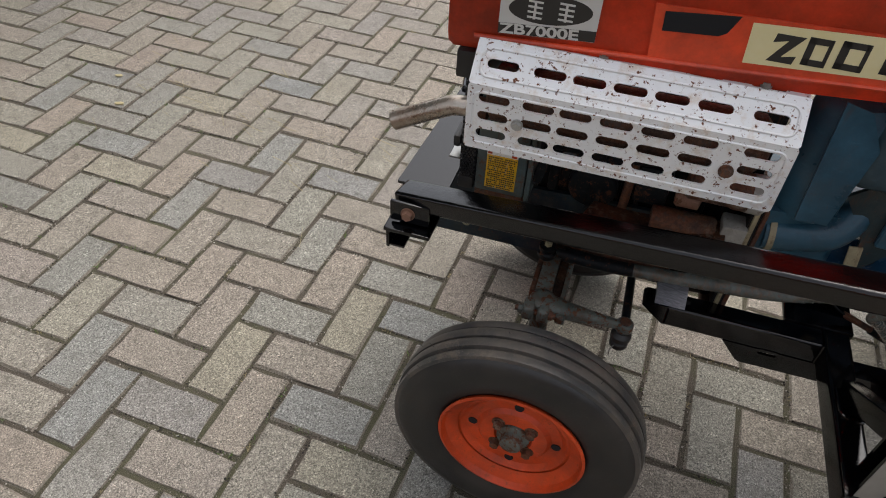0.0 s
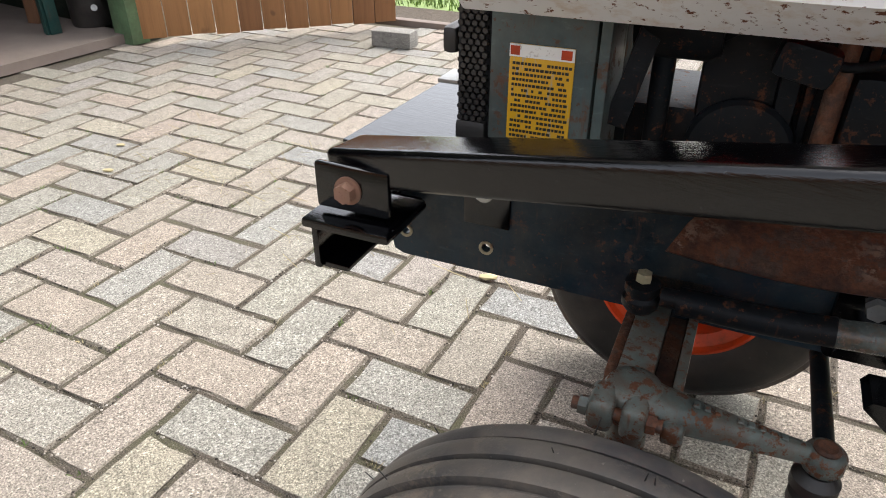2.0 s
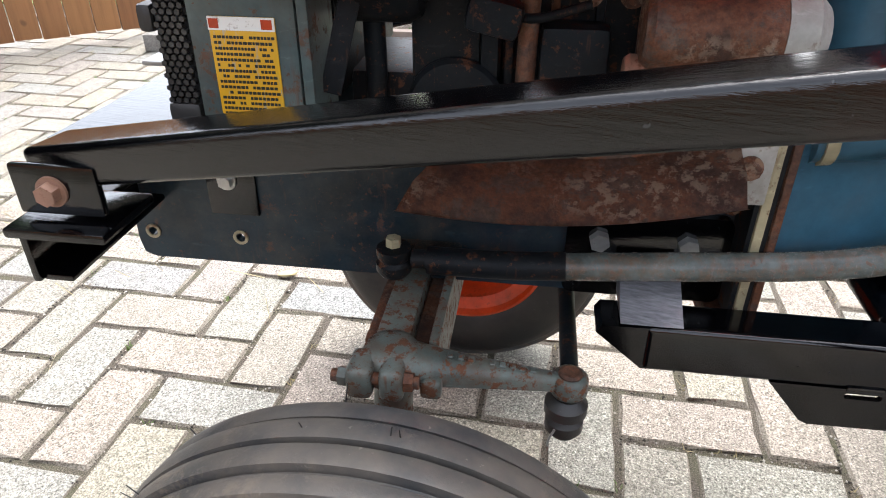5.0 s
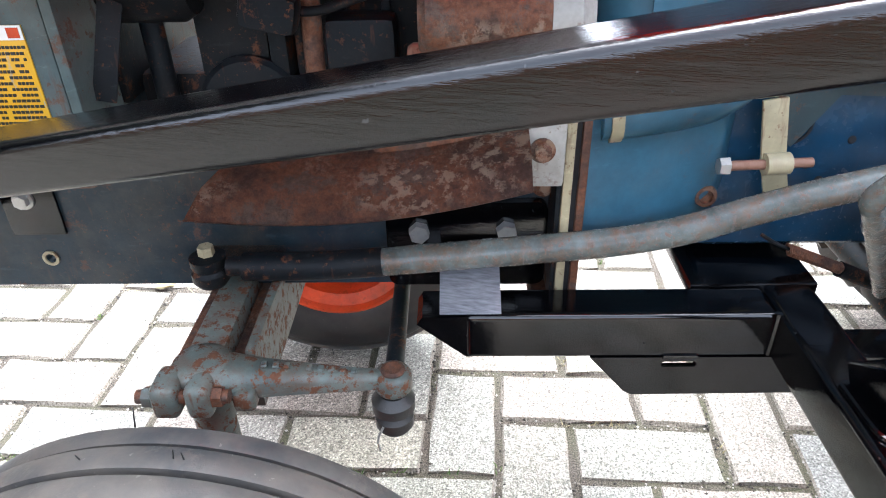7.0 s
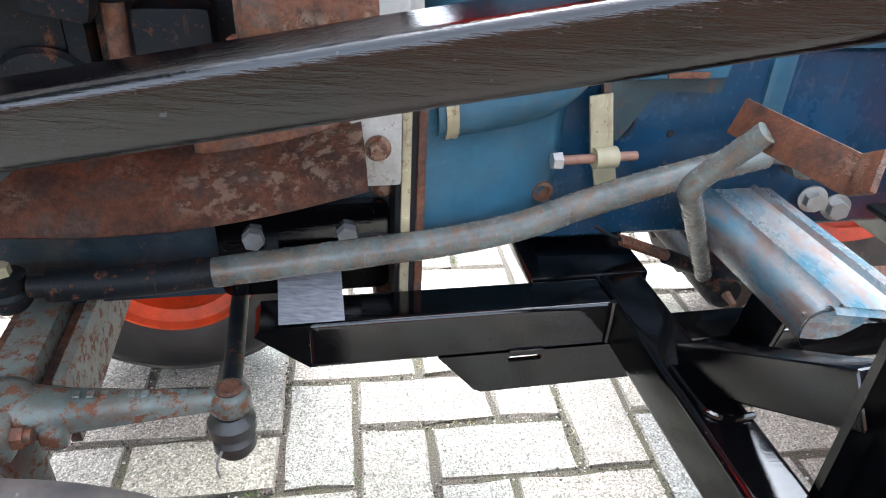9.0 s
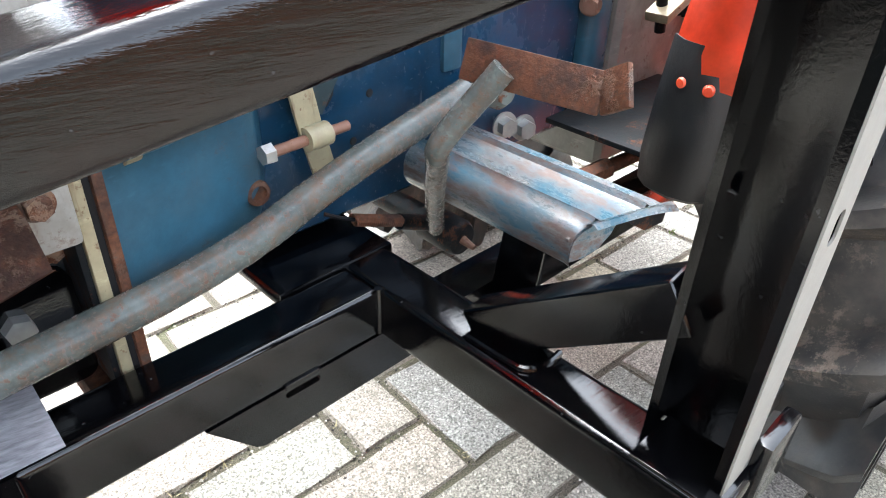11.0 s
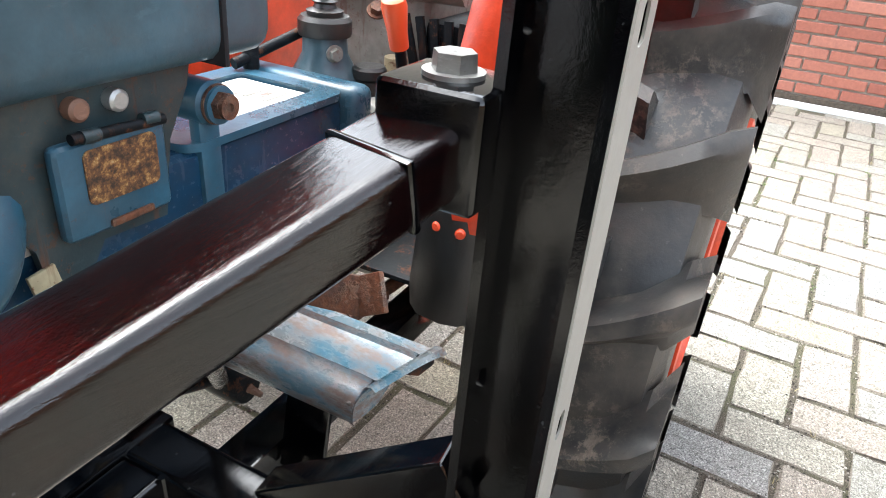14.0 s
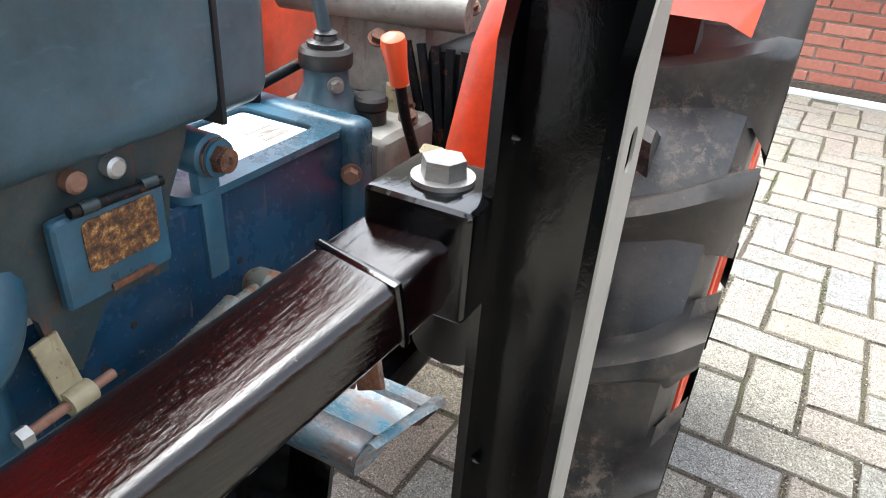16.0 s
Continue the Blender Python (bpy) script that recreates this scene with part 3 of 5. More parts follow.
# engine
engine = part("engine_block", box(N(), -0.075, 0.165, 0.02, 0.155, 0.50, 0.80, 0.012), M_IRON, tractor, "dark oily cast-iron engine block")
for i in range(6):
    part("block_rib", box(N(), -0.07 + i * 0.038, -0.062 + i * 0.038, 0.010, 0.022, 0.60, 0.79, 0.003), M_IRON, engine)
part("cylinder_head", box(N(), -0.07, 0.16, 0.005, 0.16, 0.80, 0.90, 0.008), M_IRON, engine)
part("gear_cover", box(N(), -0.092, -0.074, 0.0, 0.155, 0.55, 0.80, 0.008), M_IRON, engine)
bm = N()
lathe(bm, (-0.108, 0.055, 0.625), (-1, 0, 0), [(0.0, 0.012), (0.022, 0.012), (0.026, 0.004), (0.060, 0.004), (0.064, 0.009), (0.068, 0.009), (0.060, -0.002), (0.068, -0.013), (0.064, -0.013), (0.02, -0.012), (0.0, -0.012)], 40)
part("crank_pulley", bm, M_IRON, engine, "dull dark belt pulley")
part("pump_cover", lathe(N(), (-0.112, 0.00, 0.640), (0, -1, 0), [(0.046, -0.06), (0.046, 0.0), (0.042, 0.004), (0.02, 0.007), (0.0, 0.007)], 36), M_IRON, engine)
part("breather_pipe", sweep(N(), [(-0.052, -0.010, 0.58), (-0.050, -0.011, 0.70), (-0.046, -0.008, 0.86)], 0.0085), M_RUST_PLAIN, engine, "rust-brown vertical pipe")
part("fuel_pump", box(N(), -0.04, 0.02, -0.018, 0.02, 0.64, 0.72, 0.01), M_IRON, engine)
part("fuel_line", sweep(N(), [(-0.15, 0.0, 0.73), (-0.11, -0.02, 0.76), (-0.06, -0.02, 0.72), (0.0, -0.025, 0.74)], 0.004), M_IRON, engine)
for u in (-0.085, 0.0, 0.035):
    part("block_bolt", hexbolt(N(), (u, 0.008, 0.742), (0, -1, 0), 0.008, 0.006), M_RUST, engine)
part("manifold", beam(N(), (-0.10, -0.03, 0.735), (-0.055, -0.03, 0.725), 0.03, 0.03, 0.008), M_IRON, engine, "oily black manifold stub")
for k in range(2):
    a = radians(55 + 70 * k)
    part("fan_blade", beam(N(), (-0.165, 0.083, 0.77), (-0.165, 0.083 + 0.10 * math.cos(a), 0.77 + 0.10 * math.sin(a)), 0.005, 0.045, 0.001, (0.3, -math.sin(a), math.cos(a))), M_IRON, engine)
part("radiator_hose", sweep(N(), [(-0.225, 0.03, 0.80), (-0.19, 0.03, 0.79), (-0.15, 0.03, 0.815), (-0.09, 0.04, 0.82)], 0.017), M_RUBBER, engine)
part("fan_shroud", box(N(), -0.2278, -0.2215, 0.0, 0.245, 0.645, 0.92, 0.002), M_IRON, engine)
part("water_pump", box(N(), -0.155, -0.090, 0.004, 0.15, 0.655, 0.86, 0.012), M_IRON, engine)
part("front_casting", box(N(), -0.216, -0.092, 0.015, 0.15, 0.46, 0.668, 0.01), M_IRON, engine)
part("pump_stalk", rod(N(), (-0.186, 0.0, 0.73), (-0.185, 0.0, 0.62), 0.010), M_IRON, engine)
part("alternator", lathe(N(), (-0.180, -0.01, 0.752), (1, 0, 0), [(0.0, -0.03), (0.03, -0.03), (0.034, -0.02), (0.034, 0.03), (0.028, 0.04), (0.0, 0.04)], 28), M_IRON, engine)
starter = part("starter_motor", lathe(N(), (0.04, -0.035, 0.725), (1, 0, 0), [(0.0, 0.0), (0.026, 0.0), (0.031, 0.006), (0.031, 0.075), (0.033, 0.078), (0.033, 0.10), (0.0, 0.10)], 30), M_RUST, tractor, "rust-brown starter motor")
part("drive_end", lathe(N(), (0.140, -0.035, 0.725), (1, 0, 0), [(0.0, 0.0), (0.034, 0.0), (0.034, 0.022), (0.022, 0.034), (0.0, 0.034)], 24), M_CHALK, starter, "chalky alloy end housing")
part("solenoid", lathe(N(), (0.03, -0.03, 0.685), (1, 0, 0), [(0.0, 0.0), (0.015, 0.0), (0.018, 0.004), (0.018, 0.04), (0.0, 0.045)], 20), M_COPPER, starter)
lower = part("oil_filter", lathe(N(), (0.0, -0.03, 0.625), (1, 0, 0), [(0.0, 0.0), (0.024, 0.0), (0.026, 0.01), (0.026, 0.11), (0.0, 0.115)], 24), M_RUST_PLAIN, tractor, "rusty horizontal canister")
part("filter_end", box(N(), 0.118, 0.160, -0.055, -0.01, 0.585, 0.66, 0.004), M_CHALK, lower)
part("flange_nut", hexbolt(N(), (0.14, -0.055, 0.62), (0, -1, 0), 0.008, 0.008), M_RUST, lower)

# curved rust shield on the left rail
bm = N()
rows = []
for i in range(13):
    t = i / 12
    u = -0.148 + t * 0.275
    bow = math.sin(math.pi * t)
    lip_v, lip_z = -0.112 - 0.004 * bow, 0.592 - 0.007 * bow + 0.022 * t * t
    rows.append([bm.verts.new(p) for p in ((u, lip_v - 0.010, lip_z + 0.001), (u, lip_v - 0.002, lip_z - 0.003), (u + 0.012 * (1 - t), -0.095, lip_z + 0.016), (u + 0.03 * (1 - t), -0.06, lip_z + 0.028), (u + 0.045 * (1 - t), -0.02, lip_z + 0.034))])
for a, b in zip(rows, rows[1:]):
    for j in range(4):
        bm.faces.new((a[j], b[j], b[j + 1], a[j + 1]))
bmesh.ops.solidify(bm, geom=bm.faces[:], thickness=0.004)
part("heat_shield", bm, M_RUST, tractor, "curved flaking rusty sheet")

# exhaust guard
guard = part("exhaust_guard", sheet(N(), rounded(-0.302, 0.138, 0.838, 0.945, 0.006), [rounded(u - 0.0225, u + 0.0225, z - 0.0074, z + 0.0074, 0.0072) for z, us in (
    (0.925, (-0.263, -0.200, -0.148, -0.092, -0.036, 0.020, 0.098)), (0.896, (-0.263, -0.200, -0.148, -0.092, -0.036, 0.020, 0.098)), (0.867, (-0.263, -0.200, -0.148, -0.092, -0.036, 0.020, 0.098))) for u in us],
    lambda x, z, d: (x, -0.24 + d, z), 0.003), M_GUARD, tractor, "rust-speckled silver perforated heat guard", smooth=20)
bm = N()
slope = Vector((0, 0.050, 0.048)).normalized()
sheet(bm, rounded(-0.302, 0.138, 0.0, 0.068, 0.004), [rounded(u - 0.0225, u + 0.0225, 0.026, 0.0395, 0.0066) for u in (-0.260, -0.194, -0.140, -0.085, -0.030, 0.026, 0.096)],
      lambda x, w, d: (x, -0.239 + slope.y * w + d * slope.z, 0.945 + slope.z * w - d * slope.y), 0.003)
part("guard_top", bm, M_GUARD, guard, smooth=20)
bm = N()
sheet(bm, rounded(-0.300, 0.136, 0.0, 0.045, 0.002), [rounded(u - 0.022, u + 0.022, 0.006, 0.014, 0.0035) for u in (0.005, 0.085)], lambda x, w, d: (x, -0.191 + w, 0.991 + 0.10 * w - d), 0.003)
part("guard_lid", bm, M_GUARD, guard, smooth=20)
bm = N()
sheet(bm, rounded(-0.300, 0.136, 0.0, 0.05, 0.002), [], lambda x, w, d: (x, -0.236 + w * 0.75, 0.838 - w * 0.55 + d), 0.003)
part("guard_bottom", bm, M_GUARD, guard)
for z0, z1, w in ((0.841, 0.9385, 0.0),):
    bm = N()
    loop = [(u, -0.2405, z) for u, z in rounded(-0.293, 0.128, 0.850, 0.934, 0.012)]
    sweep(bm, loop + loop[:1], 0.0022, 6, 0)
    part("pressed_bead", bm, M_GUARD, guard)
bm = N()
loop = [(u, -0.239 + slope.y * w - 0.0004, 0.945 + slope.z * w + 0.0004) for u, w in rounded(-0.290, 0.128, 0.012, 0.054, 0.012)]
part("pressed_bead", sweep(bm, loop + loop[:1], 0.002, 6, 0), M_GUARD, guard)
part("guard_bolt", hexbolt(N(), (-0.226, -0.2405, 0.893), (0, -1, 0), 0.0065, 0.005), M_ZINC, guard)
part("guard_bolt", hexbolt(N(), (0.063, -0.2405, 0.890), (0, -1, 0), 0.0075, 0.006), M_RUST, guard)
for u in (-0.13, 0.08):
    part("lid_bolt", hexbolt(N(), (u, -0.182, 0.9925), (0, 0, 1), 0.0055, 0.004), M_ZINC, guard)
muffler = part("muffler", lathe(N(), (-0.295, -0.178, 0.905), (1, 0, 0), [(0.0, 0.0), (0.03, 0.0), (0.045, 0.01), (0.045, 0.40), (0.03, 0.415), (0.0, 0.415)], 30), M_RUST_PLAIN, tractor, "brown rusty silencer")
part("pipe_collar", lathe(N(), (-0.318, -0.190, 0.875), (1, 0, 0), [(0.0, 0.0), (0.020, 0.0), (0.020, 0.025), (0.0, 0.025)], 24), M_RUST_PLAIN, muffler)
tail = N()
pts = [(-0.300, -0.190, 0.875), (-0.345, -0.192, 0.876), (-0.365, -0.194, 0.868), (-0.447, -0.200, 0.827)]
sweep(tail, pts, 0.0165, 20, 2)
part("tail_pipe", tail, M_EXHAUST, muffler, "scorched metal tail pipe")
# Flat dark disc paints the shade inside the capped pipe end.
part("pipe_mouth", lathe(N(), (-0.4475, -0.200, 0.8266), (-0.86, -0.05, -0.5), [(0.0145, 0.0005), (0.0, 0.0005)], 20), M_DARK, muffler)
part("lamp_bracket", box(N(), -0.355, -0.315, -0.13, -0.08, 0.885, 0.93, 0.004), M_RUBBER, tractor)

muffler.location = (-0.004, 0.060, -0.038)
guard.location, guard.scale = (-0.004, 0.060, -0.0736), (1.05, 1.0, 1.04)

# bonnet
bm = N()
prof = [(-0.118, 0.936), (-0.124, 0.955), (-0.122, 1.12), (-0.10, 1.19), (-0.04, 1.225), (0.085, 1.235), (0.21, 1.225), (0.27, 1.19), (0.292, 1.12), (0.294, 0.936)]
rows = []
for u, dz, w in ((-0.372, 0.0, 0.94), (-0.385, 0.004, 0.97), (-0.375, 0.0, 1.0), (-0.20, 0.006, 1.0), (0.0, 0.016, 1.0), (0.30, 0.04, 1.0), (0.52, 0.055, 1.0)):
    rows.append([bm.verts.new((u, 0.085 + (v - 0.085) * w, z + (dz if z < 1.0 else 0))) for v, z in prof])
for a, b in zip(rows, rows[1:]):
    for j in range(len(prof) - 1):
        bm.faces.new((a[j], a[j + 1], b[j + 1], b[j]))
bmesh.ops.solidify(bm, geom=bm.faces[:], thickness=0.003)
bonnet = part("bonnet", bm, M_ORANGE, tractor, "faded orange-red sheet bonnet")
part("front_cap", box(N(), -0.378, -0.365, -0.105, 0.275, 0.94, 1.2, 0.01), M_ORANGE, bonnet)
part("pressed_recess", sheet(N(), [(-0.078, 0.978), (0.50, 1.012), (0.50, 1.075), (-0.085, 1.058)], [], lambda x, z, d: (x, -0.1262 + d, z), 0.004), M_ORANGE, bonnet)
part("recess_lip", sweep(N(), [(-0.34, -0.125, 0.962), (-0.16, -0.125, 0.972), (-0.078, -0.125, 0.976), (0.50, -0.126, 1.010)], 0.004, 8, 1), M_ORANGE, bonnet)
# Near-black plate on the bonnet, painted as the slot's inner shade.
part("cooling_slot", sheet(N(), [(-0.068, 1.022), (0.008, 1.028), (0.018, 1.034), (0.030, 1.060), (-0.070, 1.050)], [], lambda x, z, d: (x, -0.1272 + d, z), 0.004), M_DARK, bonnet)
decal = part("model_decal", sheet(N(), rounded(-0.304, -0.157, 0.0, 0.075, 0.002), [], lambda x, w, d: (x, -0.1246 - d, 0.973 + w + 0.08 * (x + 0.304)), 0.0006), M_SILVER_DECAL, bonnet, "silver and black model plate sticker")
part("decal_band", sheet(N(), [(-0.304, 0.0), (-0.157, 0.0), (-0.157, 0.0165), (-0.304, 0.0165)], [], lambda x, w, d: (x, -0.1253 - d, 0.9735 + w + 0.08 * (x + 0.304)), 0.0004), M_INK, decal)
part("decal_oval", sheet(N(), [(-0.229 + 0.062 * math.cos(a * math.pi / 16), 0.042 + 0.022 * math.sin(a * math.pi / 16)) for a in range(32)], [], lambda x, w, d: (x, -0.1253 - d, 0.973 + w + 0.08 * (x + 0.304)), 0.0004), M_INK, decal)
for a in (-0.262, -0.216):
    bm = N()
    for w in (0.028, 0.036, 0.044, 0.052):
        box(bm, a, a + 0.022, -0.1262, -0.1257, 0.973 + w + 0.08 * (a + 0.315), 0.976 + w + 0.08 * (a + 0.315))
    box(bm, a + 0.009, a + 0.0125, -0.1264, -0.1257, 1.0 + 0.08 * (a + 0.315), 1.028 + 0.08 * (a + 0.315))
    part("emblem_mark", bm, M_SILVER_DECAL, decal, smooth=0)


def lettering(text, size, place, material, parent, name, depth=0.0004):
    curve = bpy.data.curves.new(name, "FONT")
    curve.body, curve.size, curve.extrude, curve.align_x = text, size, depth, "LEFT"
    curve.offset = 0.0006
    holder = bpy.data.objects.new(name, curve)
    scene.collection.objects.link(holder)
    data = bpy.data.meshes.new_from_object(holder.evaluated_get(bpy.context.evaluated_depsgraph_get()))
    bpy.data.objects.remove(holder)
    data.name = name
    data.materials.clear()
    data.materials.append(material)
    data.transform(place)
    ob = new(name, data)
    ob.parent = parent
    return ob


lettering("ZB7000E", 0.0215, Matrix.Translation((-0.3005, -0.1258, 0.9748)) @ pose(0, 0, 0, 90, 0, 0) @ pose(0, 0, 0, 0, 0, 4.6) @ Matrix.Diagonal((1.5, 1, 1, 1)), M_SILVER_DECAL, decal, "model_lettering")
panel = part("name_decal", sheet(N(), [(0.050, 0.997), (0.32, 1.013), (0.32, 1.070), (0.046, 1.055)], [], lambda x, z, d: (x, -0.1268 - d, z), 0.0006), M_CREAM_DECAL, bonnet, "aged cream name panel with black shapes")
for a, w in ((0.078, 0.040), (0.122, 0.036), (0.163, 0.042), (0.22, 0.05)):
    z = 1.005 + 0.06 * (a - 0.05)
    bm = N()
    if a < 0.1:
        sheet(bm, [(a, z), (a + w * 0.85, z), (a + w * 0.9, z + 0.012), (a + w * 0.42, z + 0.008), (a + w, z + 0.040), (a + 0.06 * w, z + 0.040), (a + 0.02 * w, z + 0.027), (a + 0.5 * w, z + 0.032)], [], lambda x, y, d: (x, -0.1276 - d, y), 0.0004)
    else:
        box(bm, a, a + w * 0.26, -0.128, -0.1275, z, z + 0.040)
        box(bm, a, a + w * 0.8, -0.128, -0.1275, z, z + 0.009)
        box(bm, a, a + w * 0.8, -0.128, -0.1275, z + 0.031, z + 0.040)
        box(bm, a + w * 0.72, a + w * 0.86, -0.128, -0.1275, z, z + 0.040)
    part("name_shape", bm, M_INK, panel, smooth=0)

bonnet.location = (-0.003, 0.048, -0.030)
for ob in (bonnet, *bonnet.children_recursive):
    ob.data.transform(Matrix(((0.946, 0, 0, -0.006), (0, 1, 0, -0.05), (0, 0, 0.946, 0.0765), (0, 0, 0, 1))))

# air cleaner and dash support behind the guard
cleaner = part("air_cleaner", lathe(N(), (0.235, 0.02, 0.69), (0.05, 0, 1), [(0.0, 0.0), (0.055, 0.0), (0.06, 0.01), (0.06, 0.20), (0.05, 0.215), (0.0, 0.215)], 32), M_BLUE, tractor, "blue painted air cleaner canister")
part("intake_elbow", sweep(N(), [(0.19, -0.02, 0.645), (0.24, -0.02, 0.65), (0.30, -0.01, 0.66), (0.33, 0.02, 0.70)], 0.030, 18), M_BLUE, cleaner)
part("hose_clamp", rod(N(), (0.196, -0.02, 0.646), (0.206, -0.02, 0.647), 0.033), M_CREAM, cleaner)
part("brace_plate", sheet(N(), [(0.21, 0.92), (0.25, 0.91), (0.285, 0.85), (0.27, 0.70), (0.22, 0.70)], [], lambda x, z, d: (x, -0.045 + d, z), 0.004), M_BLUE, cleaner)

# bell housing, clutch lever, transmission
bm = N()
rows = []
for u, v0, z0, z1 in ((0.181, -0.036, 0.466, 0.70), (0.20, -0.033, 0.470, 0.70), (0.26, -0.022, 0.478, 0.70), (0.302, -0.012, 0.482, 0.70), (0.318, 0.004, 0.488, 0.70)):
    rows.append([bm.verts.new((u, v, z)) for v, z in ((0.165 - v0, z1), (v0, z1), (v0, z0 + 0.075), (v0 + 0.006, z0 + 0.045), (v0 + 0.022, z0 + 0.016), (v0 + 0.05, z0), (0.165 - v0, z0))])
for a, b in zip(rows, rows[1:]):
    for k in range(7):
        bm.faces.new((a[k], a[(k + 1) % 7], b[(k + 1) % 7], b[k]))
bm.faces.new(rows[0]), bm.faces.new(rows[-1][::-1])
bell = part("bell_housing", bm, M_BLUE, tractor, "blue cast bell housing with rust freckles", smooth=50)
part("bell_flange", box(N(), 0.161, 0.1695, -0.045, 0.20, 0.455, 0.70, 0.002), M_CREAM, bell, "cream and rust coloured flange edge")
part("bell_flange", box(N(), 0.1745, 0.182, -0.046, 0.20, 0.452, 0.70, 0.002), M_RUST_PLAIN, bell, "rust-brown flange edge")
# Dark sheet added over the cream flange front for the shade there.
part("engine_plate", box(N(), 0.156, 0.1606, -0.0425, 0.19, 0.457, 0.70, 0.001), M_IRON, bell, "dark sheet put over the shaded flange front")
# Near-black filler paints the shade in the gap between the flanges.
part("flange_seam", box(N(), 0.1696, 0.1744, -0.041, 0.19, 0.456, 0.70), M_DARK, bell)
for z in (0.47, 0.56):
    part("flange_bolt", hexbolt(N(), (0.150, 0.0, z), (0, -1, 0), 0.008, 0.008), M_RUST, bell)
part("bell_foot", box(N(), 0.142, 0.178, -0.030, 0.05, 0.428, 0.452, 0.004), M_RUST_PLAIN, bell)
gearbox = part("gearbox", box(N(), 0.305, 0.745, 0.006, 0.160, 0.485, 0.685, 0.014, 3), M_BLUE_DEEP, tractor, "deep blue cast gearbox, greasy")
part("rear_flange", box(N(), 0.742, 0.785, -0.012, 0.178, 0.49, 0.695, 0.018, 4), M_BLUE, gearbox)
for z in (0.545, 0.634):
    part("flange_bolt", hexbolt(N(), (0.742, -0.004, z), (-1, -0.6, 0), 0.0095, 0.012), M_COPPER, gearbox)
part("top_rim", sheet(N(), rounded(0.50, 0.742, 0.0, 0.168, 0.02), [rounded(0.525, 0.72, 0.03, 0.14, 0.012)], lambda x, y, d: (x, y, 0.684 + d), 0.008), M_BLUE, gearbox)
info = part("instruction_plate", sheet(N(), rounded(0.60, 0.715, 0.035, 0.135, 0.006), [], lambda x, y, d: (x, y, 0.6862 + d), 0.0012), M_PLATE_WHITE, gearbox, "scuffed white instruction sticker")
for i in range(4):
    part("printed_line", box(N(), 0.66, 0.70, 0.05 + i * 0.014, 0.058 + i * 0.014, 0.6876, 0.6880), M_GREY, info, smooth=0)
part("side_label", sheet(N(), [(0.34, 0.652), (0.47, 0.652), (0.475, 0.672), (0.40, 0.672), (0.34, 0.668)], [], lambda x, z, d: (x, 0.0045 + d, z), 0.0012), M_PLATE_WHITE, gearbox, "torn pale sticker")
# The hole's shade is painted near-black; the casting behind is closed.
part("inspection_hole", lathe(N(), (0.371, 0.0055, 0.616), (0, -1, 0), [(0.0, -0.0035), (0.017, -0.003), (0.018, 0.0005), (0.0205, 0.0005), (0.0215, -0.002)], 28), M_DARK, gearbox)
part("drain_hole", lathe(N(), (0.300, -0.013, 0.553), (0, -1, 0), [(0.0, -0.001), (0.006, -0.001), (0.007, 0.002), (0.010, 0.002), (0.011, -0.002)], 22), M_RUST_PLAIN, gearbox)
for u, z in ((0.395, 0.575), (0.41, 0.56), (0.43, 0.60), (0.56, 0.60)):
    part("casting_pip", lathe(N(), (u, 0.006, z), (0, -1, 0), [(0.004, 0.0), (0.003, 0.001), (0.0, 0.001)], 12), M_DARK, gearbox)
lever = part("clutch_strap", N(), M_CREAM, tractor, "cream plated clutch lever")
bm = N()
beam(bm, (0.344, -0.010, 0.646), (0.352, -0.016, 0.590), 0.004, 0.022, 0.001, (1, 0, 0))
beam(bm, (0.352, -0.016, 0.592), (0.370, -0.010, 0.535), 0.004, 0.022, 0.001, (1, 0, 0))
part("strap", bm, M_CREAM, lever)
part("adjuster_bolt", rod(N(), (0.305, -0.024, 0.589), (0.385, -0.020, 0.590), 0.0045, seg=12), M_COPPER, lever)
part("bolt_head", hexbolt(N(), (0.310, -0.024, 0.589), (-1, 0, 0), 0.0085, 0.009, False), M_ZINC, lever)
part("bolt_nut", rod(N(), (0.342, -0.022, 0.5895), (0.364, -0.021, 0.59), 0.010, seg=16), M_CREAM, lever)

# mounting pad of the tube and cross shaft under the gearbox
shaft = part("brake_cross_shaft", lathe(N(), (0.506, -0.045, 0.440), (0, 1, 0), [(0.0, 0.0), (0.017, 0.0), (0.020, 0.006), (0.020, 0.05), (0.014, 0.06), (0.014, 0.16), (0.0, 0.16)], 24), M_IRON, tractor, "oily cross shaft with grease nipple")
part("grease_nipple", rod(N(), (0.506, -0.045, 0.440), (0.508, -0.060, 0.436), 0.005, 0.003, 10), M_COPPER, shaft)
part("return_spring", sweep(N(), [(0.385 + 0.0003 * i, -0.022 + 0.0055 * math.cos(i * math.pi / 4), 0.500 - 0.00012 * i + 0.0055 * math.sin(i * math.pi / 4)) for i in range(190)], 0.0013, 5, 0), M_RUST_PLAIN, shaft, "dark rusty coil spring")
part("spring_rod", rod(N(), (0.440, -0.022, 0.477), (0.500, -0.020, 0.450), 0.008), M_IRON, shaft)
part("spring_anchor", sweep(N(), [(0.36, -0.014, 0.512), (0.372, -0.02, 0.506), (0.386, -0.022, 0.500)], 0.002, 6, 1), M_IRON, shaft)

